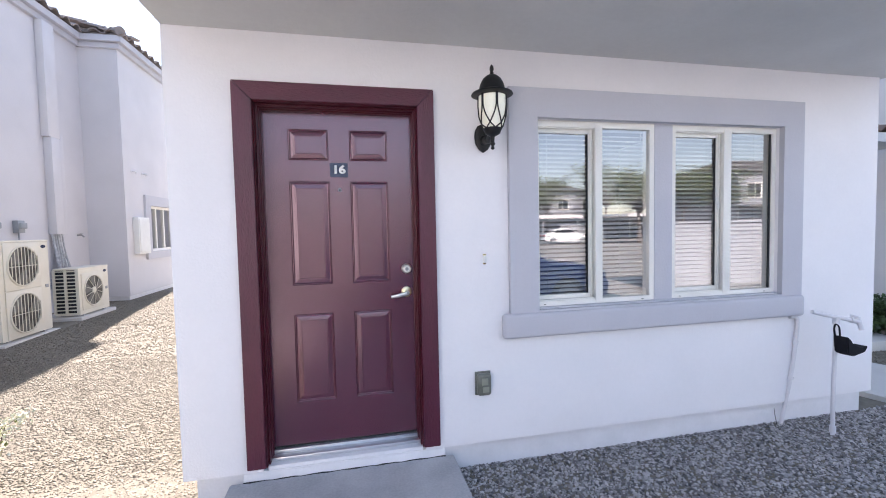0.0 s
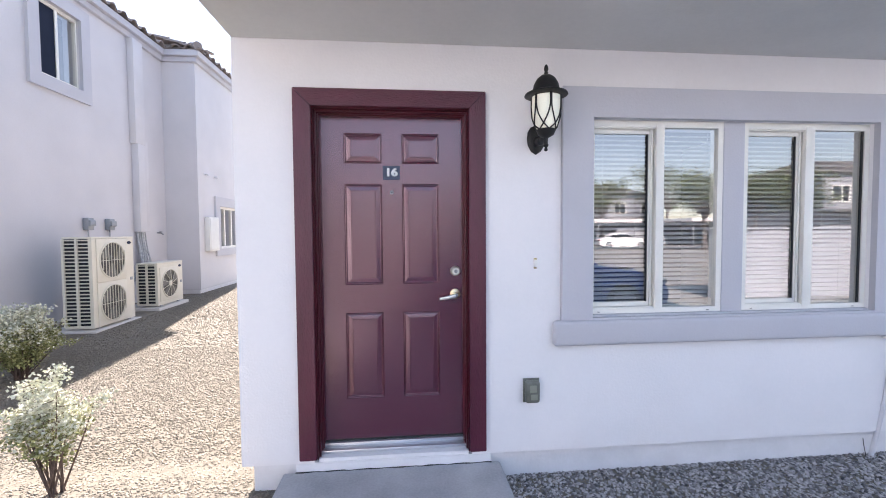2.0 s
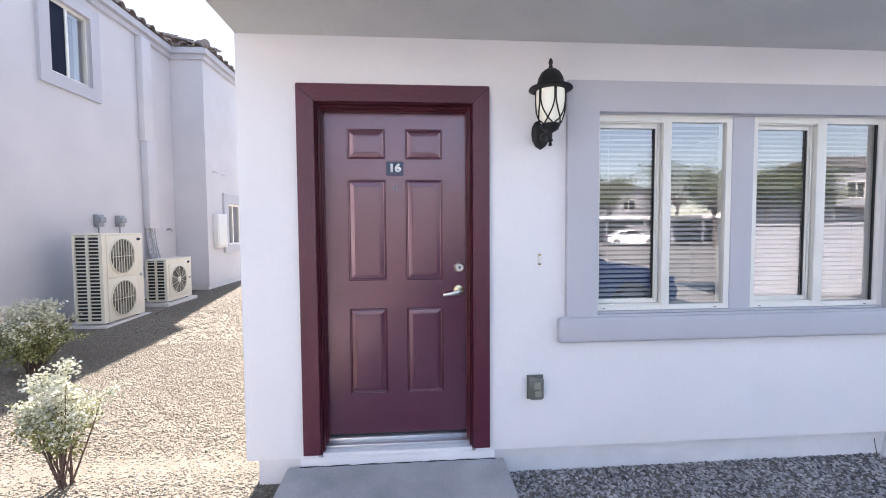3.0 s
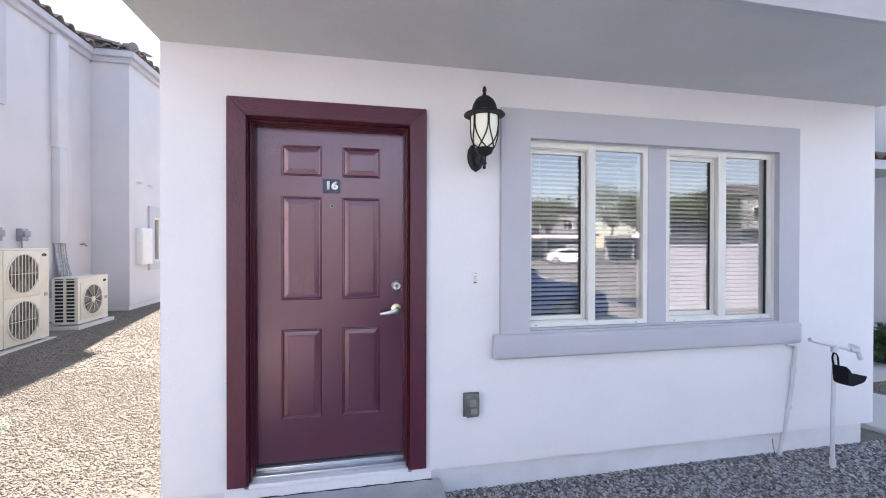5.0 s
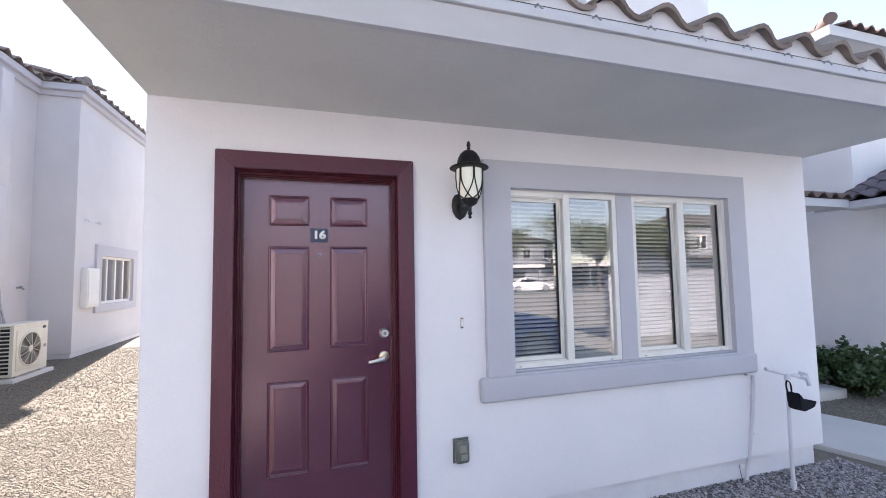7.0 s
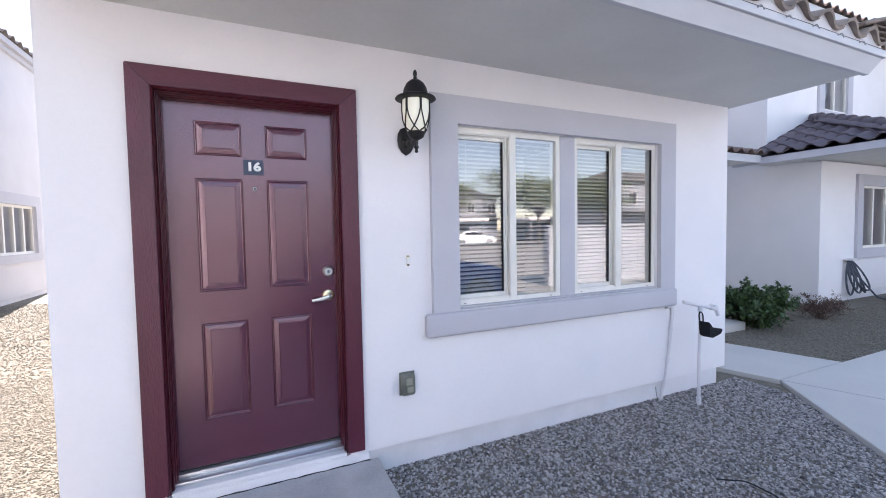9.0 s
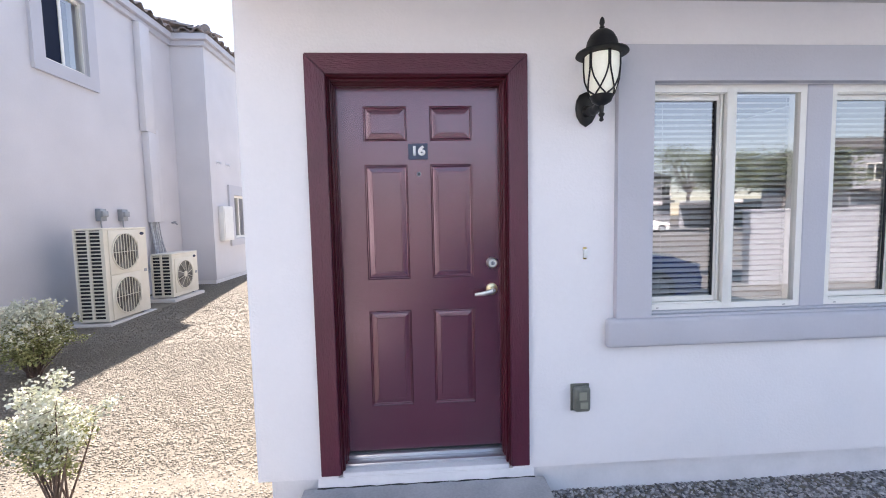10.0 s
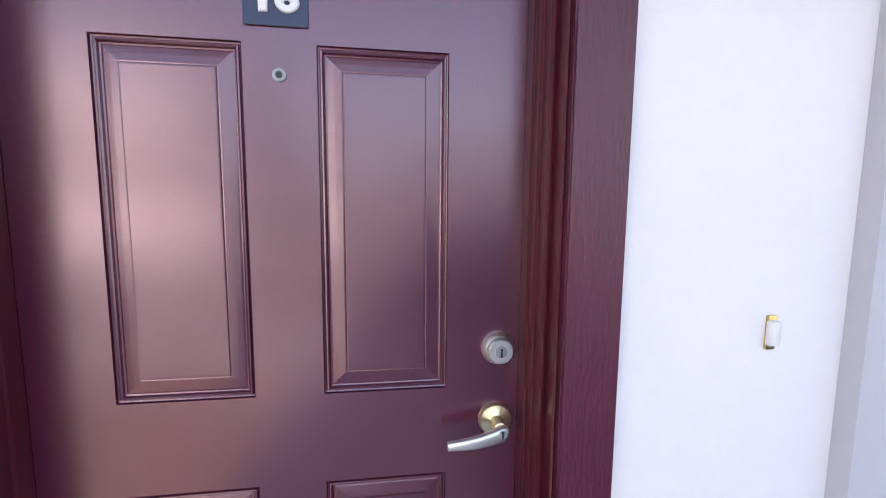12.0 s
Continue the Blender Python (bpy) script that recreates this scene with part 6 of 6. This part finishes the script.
for i, (x, y, h, r) in enumerate(((9, -41.5, 7.2, 2.6), (16, -42.5, 7.8, 3.0), (21.5, -41, 6.2, 2.2), (30, -42, 8.2, 3.2), (38, -40.5, 7, 2.6), (3, -42, 6.6, 2.6), (-6, -42, 7.4, 3), (47, -37, 7.5, 3), (23.5, -28, 5.0, 1.8), (26.2, -26.0, 4.8, 1.6), (29.0, -25.5, 5.0, 1.7), (62, -30, 7.5, 3))):
    far_tree(x, y, h + 0.9, r * 1.1, 40 + i)
# far end of the alley
bm = box(B(), (-30, 26, -0.3), (40, 26.3, 5.5))
structure("wall_far", bm, STUCCO, "white stucco wall at the far end of the alley", "wall")

# ---- gravel ----
def in_bed(x, y):
    if -0.68 < x < 0.67:
        return False
    if x > 1.5 and (x - 1.9) * (-0.28 + 3.4) / 2.76 - 3.4 > y - 0.02 and x < 4.66:
        return False
    return True


pebbles("gravel", "loose grey-brown gravel in the bed under the window", PEBBLE_GREY, [(0.6, -3.38, 2.4, 0.03), (2.4, -2.8, 4.42, 0.03)], 5800, 0.0128, ground_z, 1, in_bed)
pebbles("gravel", "loose pale tan gravel along the alley", PEBBLE, [(-4.6, -3.38, -0.69, -1.0), (-4.6, -1.0, -0.66, 0.03), (-3.9, 0.03, -0.86, 3.2), (-5.3, 0.4, -3.9, 3.2)], 4600, 0.0105, ground_z, 2, tilt=0.30, squash=0.34)
pebbles("gravel", "loose pale tan gravel along the alley", PEBBLE, [(-5.4, 3.2, -0.92, 9.0)], 1500, 0.0135, ground_z, 3, lambda x, y: not (x < -4.4 and 3.9 < y < 6.56) and not (x < SX and y > SY0), 0.32, 0.40)
pebbles("gravel", "loose fine grey-tan gravel in the garden by the walk", PEBBLE, [(5.4, -0.27, 9.7, 1.6), (6.9, -0.6, 14.0, 1.2)], 1500, 0.014, ground_z, 4, lambda x, y: (y > -0.27 or x > 7.6) and x > 5.72 - 0.315 * y)

# ---- porch roof tiles, last ----
lay_tiles(porch_roof, slope_frame((-0.99, EY - 0.082, SOF + 0.152), (1, 0, 0), UP), COLS, 5, tile_me, lambda c, r: c > 0)
half = tile_bm()
bmesh.ops.bisect_plane(half, geom=half.verts[:] + half.edges[:] + half.faces[:], plane_co=(0.19, 0, 0), plane_no=(1, 0, 0), clear_inner=True)
lay_tiles(porch_roof, slope_frame((-0.99, EY - 0.082, SOF + 0.152), (1, 0, 0), UP), 1, 5, finish("roof_tile", half, TILE, True))


def rake_mesh(side):
    """A rake tile: a wide shallow barrel, open below, its outer leg hanging past the gable."""
    bm = B()
    prof = [(-0.105, -0.10), (-0.10, -0.045), (-0.085, 0.0), (-0.05, 0.028), (0.01, 0.042), (0.09, 0.045), (0.17, 0.038), (0.225, 0.015)]
    rows_ = []
    for y, f in ((0.0, 1.0), (0.17, 1.0)):
        rows_.append([bm.verts.new((-side * x * f, y, z * f)) for x, z in prof])
        rows_.append([bm.verts.new((-side * (x * f + (0.018 if x < -0.09 else 0.008 if x < -0.03 else 0)), y, z * f - (0.020 if x > -0.09 else 0.0))) for x, z in prof])
    a, b, c, d = rows_
    for k in range(len(prof) - 1):
        bm.faces.new((a[k], a[k + 1], c[k + 1], c[k]))
        bm.faces.new((b[k], b[k + 1], d[k + 1], d[k]))
        bm.faces.new((a[k], a[k + 1], b[k + 1], b[k]))
        bm.faces.new((c[k], c[k + 1], d[k + 1], d[k]))
    for k in (0, len(prof) - 1):
        bm.faces.new((a[k], b[k], d[k], c[k]))
    return finish("rake_tile", bm, TILE_RAKE, True)


for side, x in ((-1, X0 + 0.13), (1, X1 + 0.12)):
    me = rake_mesh(side)
    for r in range(1, 9):
        ob = new("rake_tile", me)
        ob.parent = porch_roof
        ob.matrix_world = slope_frame(Vector((x, EY + 0.02, SOF + 0.19)) + Vector(UP) * (0.19 * r), (1, 0, 0), UP) @ pose(random.uniform(-.004, .004), 0, 0, 5, 0, 0)


def return_mesh():
    """A flat closure tile of the eave corner, its outer end bent down."""
    bm = B()
    prof = [(-0.125, -0.052), (-0.121, -0.028), (-0.108, -0.010), (-0.085, -0.001), (-0.05, 0.0), (0.16, 0.0)]
    loops = []
    for y in (0.0, 0.008, 0.28):
        d = 0.003 if y == 0 else 0
        top = [bm.verts.new((x, y, z - d)) for x, z in prof]
        low = [bm.verts.new((x + (0.019 if x < -0.1 else 0.008 if x < -0.06 else 0), y, z - 0.019 + d if x > -0.1 else z - 0.004)) for x, z in prof]
        loops.append(top + low[::-1])
    n = len(loops[0])
    for a, b in zip(loops, loops[1:]):
        for i in range(n):
            bm.faces.new((a[i], a[(i + 1) % n], b[(i + 1) % n], b[i]))
    bm.faces.new(loops[0])
    bm.faces.new(loops[-1])
    return finish("closure_tile", bm, TILE_RAKE, True)


me = return_mesh()
MID = (X0 + X1 + 0.075) / 2
for side in (-1, 1):
    turn = Matrix() if side < 0 else Matrix.Translation((2 * MID, 0, 0)) @ Matrix.Diagonal((-1, 1, 1, 1))
    if side > 0:
        me = me.copy()
        me.transform(Matrix.Diagonal((-1, 1, 1, 1)))
        me.flip_normals()
    for r in range(6):
        ob = new("closure_tile", me)
        ob.parent = porch_roof
        x = X0 - 0.002 - 0.004 * r + random.uniform(-.005, .005)
        ob.matrix_world = pose(x if side < 0 else 2 * MID - x, EY - 0.045 - 0.004 * r, SOF + 0.175 + 0.0385 * r, random.uniform(1, 3), -side * random.uniform(3, 6), 0) @ Matrix.Diagonal((1 - 0.05 * r, 1, 1, 1))
    bm = prism(B(), [(0, 0), (0.27, 0), (0.27, -0.22), (0, -0.22)], 0, 0.02)
    bmesh.ops.transform(bm, matrix=pose(X0 + 0.04, EY + 0.07, SOF + 0.40, 90, 0, 0), verts=bm.verts[:])
    bmesh.ops.bisect_plane(bm, geom=bm.verts[:] + bm.edges[:] + bm.faces[:], plane_co=(X0 + 0.02, 0, SOF + 0.395), plane_no=(0.28, 0, 1), clear_outer=True)
    bmesh.ops.holes_fill(bm, edges=bm.edges[:])
    bmesh.ops.transform(bm, matrix=turn, verts=bm.verts[:])
    part("flashing", bm, UNDERLAY, porch_roof, "dark blue flashing")
    bm = box(B(), (-0.01, 0, 0), (0.44, 0.30, 0.030), 0.008)
    bmesh.ops.transform(bm, matrix=turn @ pose(X0 - 0.13, EY - 0.085, SOF + 0.385, 0, 16, 0), verts=bm.verts[:])
    part("cap_tile", bm, TILE, porch_roof, "", True)

# upper window over the porch roof
up_win = thing("window_3", (1.7, 0.8, 3.5), "upper sliding window with grey lavender surround", "window", kind="structure")
front_window(up_win, UW[0], UW[1], UW[2], UW[3], 0.8, 0.25, 0.22, 2, 0.06, True)
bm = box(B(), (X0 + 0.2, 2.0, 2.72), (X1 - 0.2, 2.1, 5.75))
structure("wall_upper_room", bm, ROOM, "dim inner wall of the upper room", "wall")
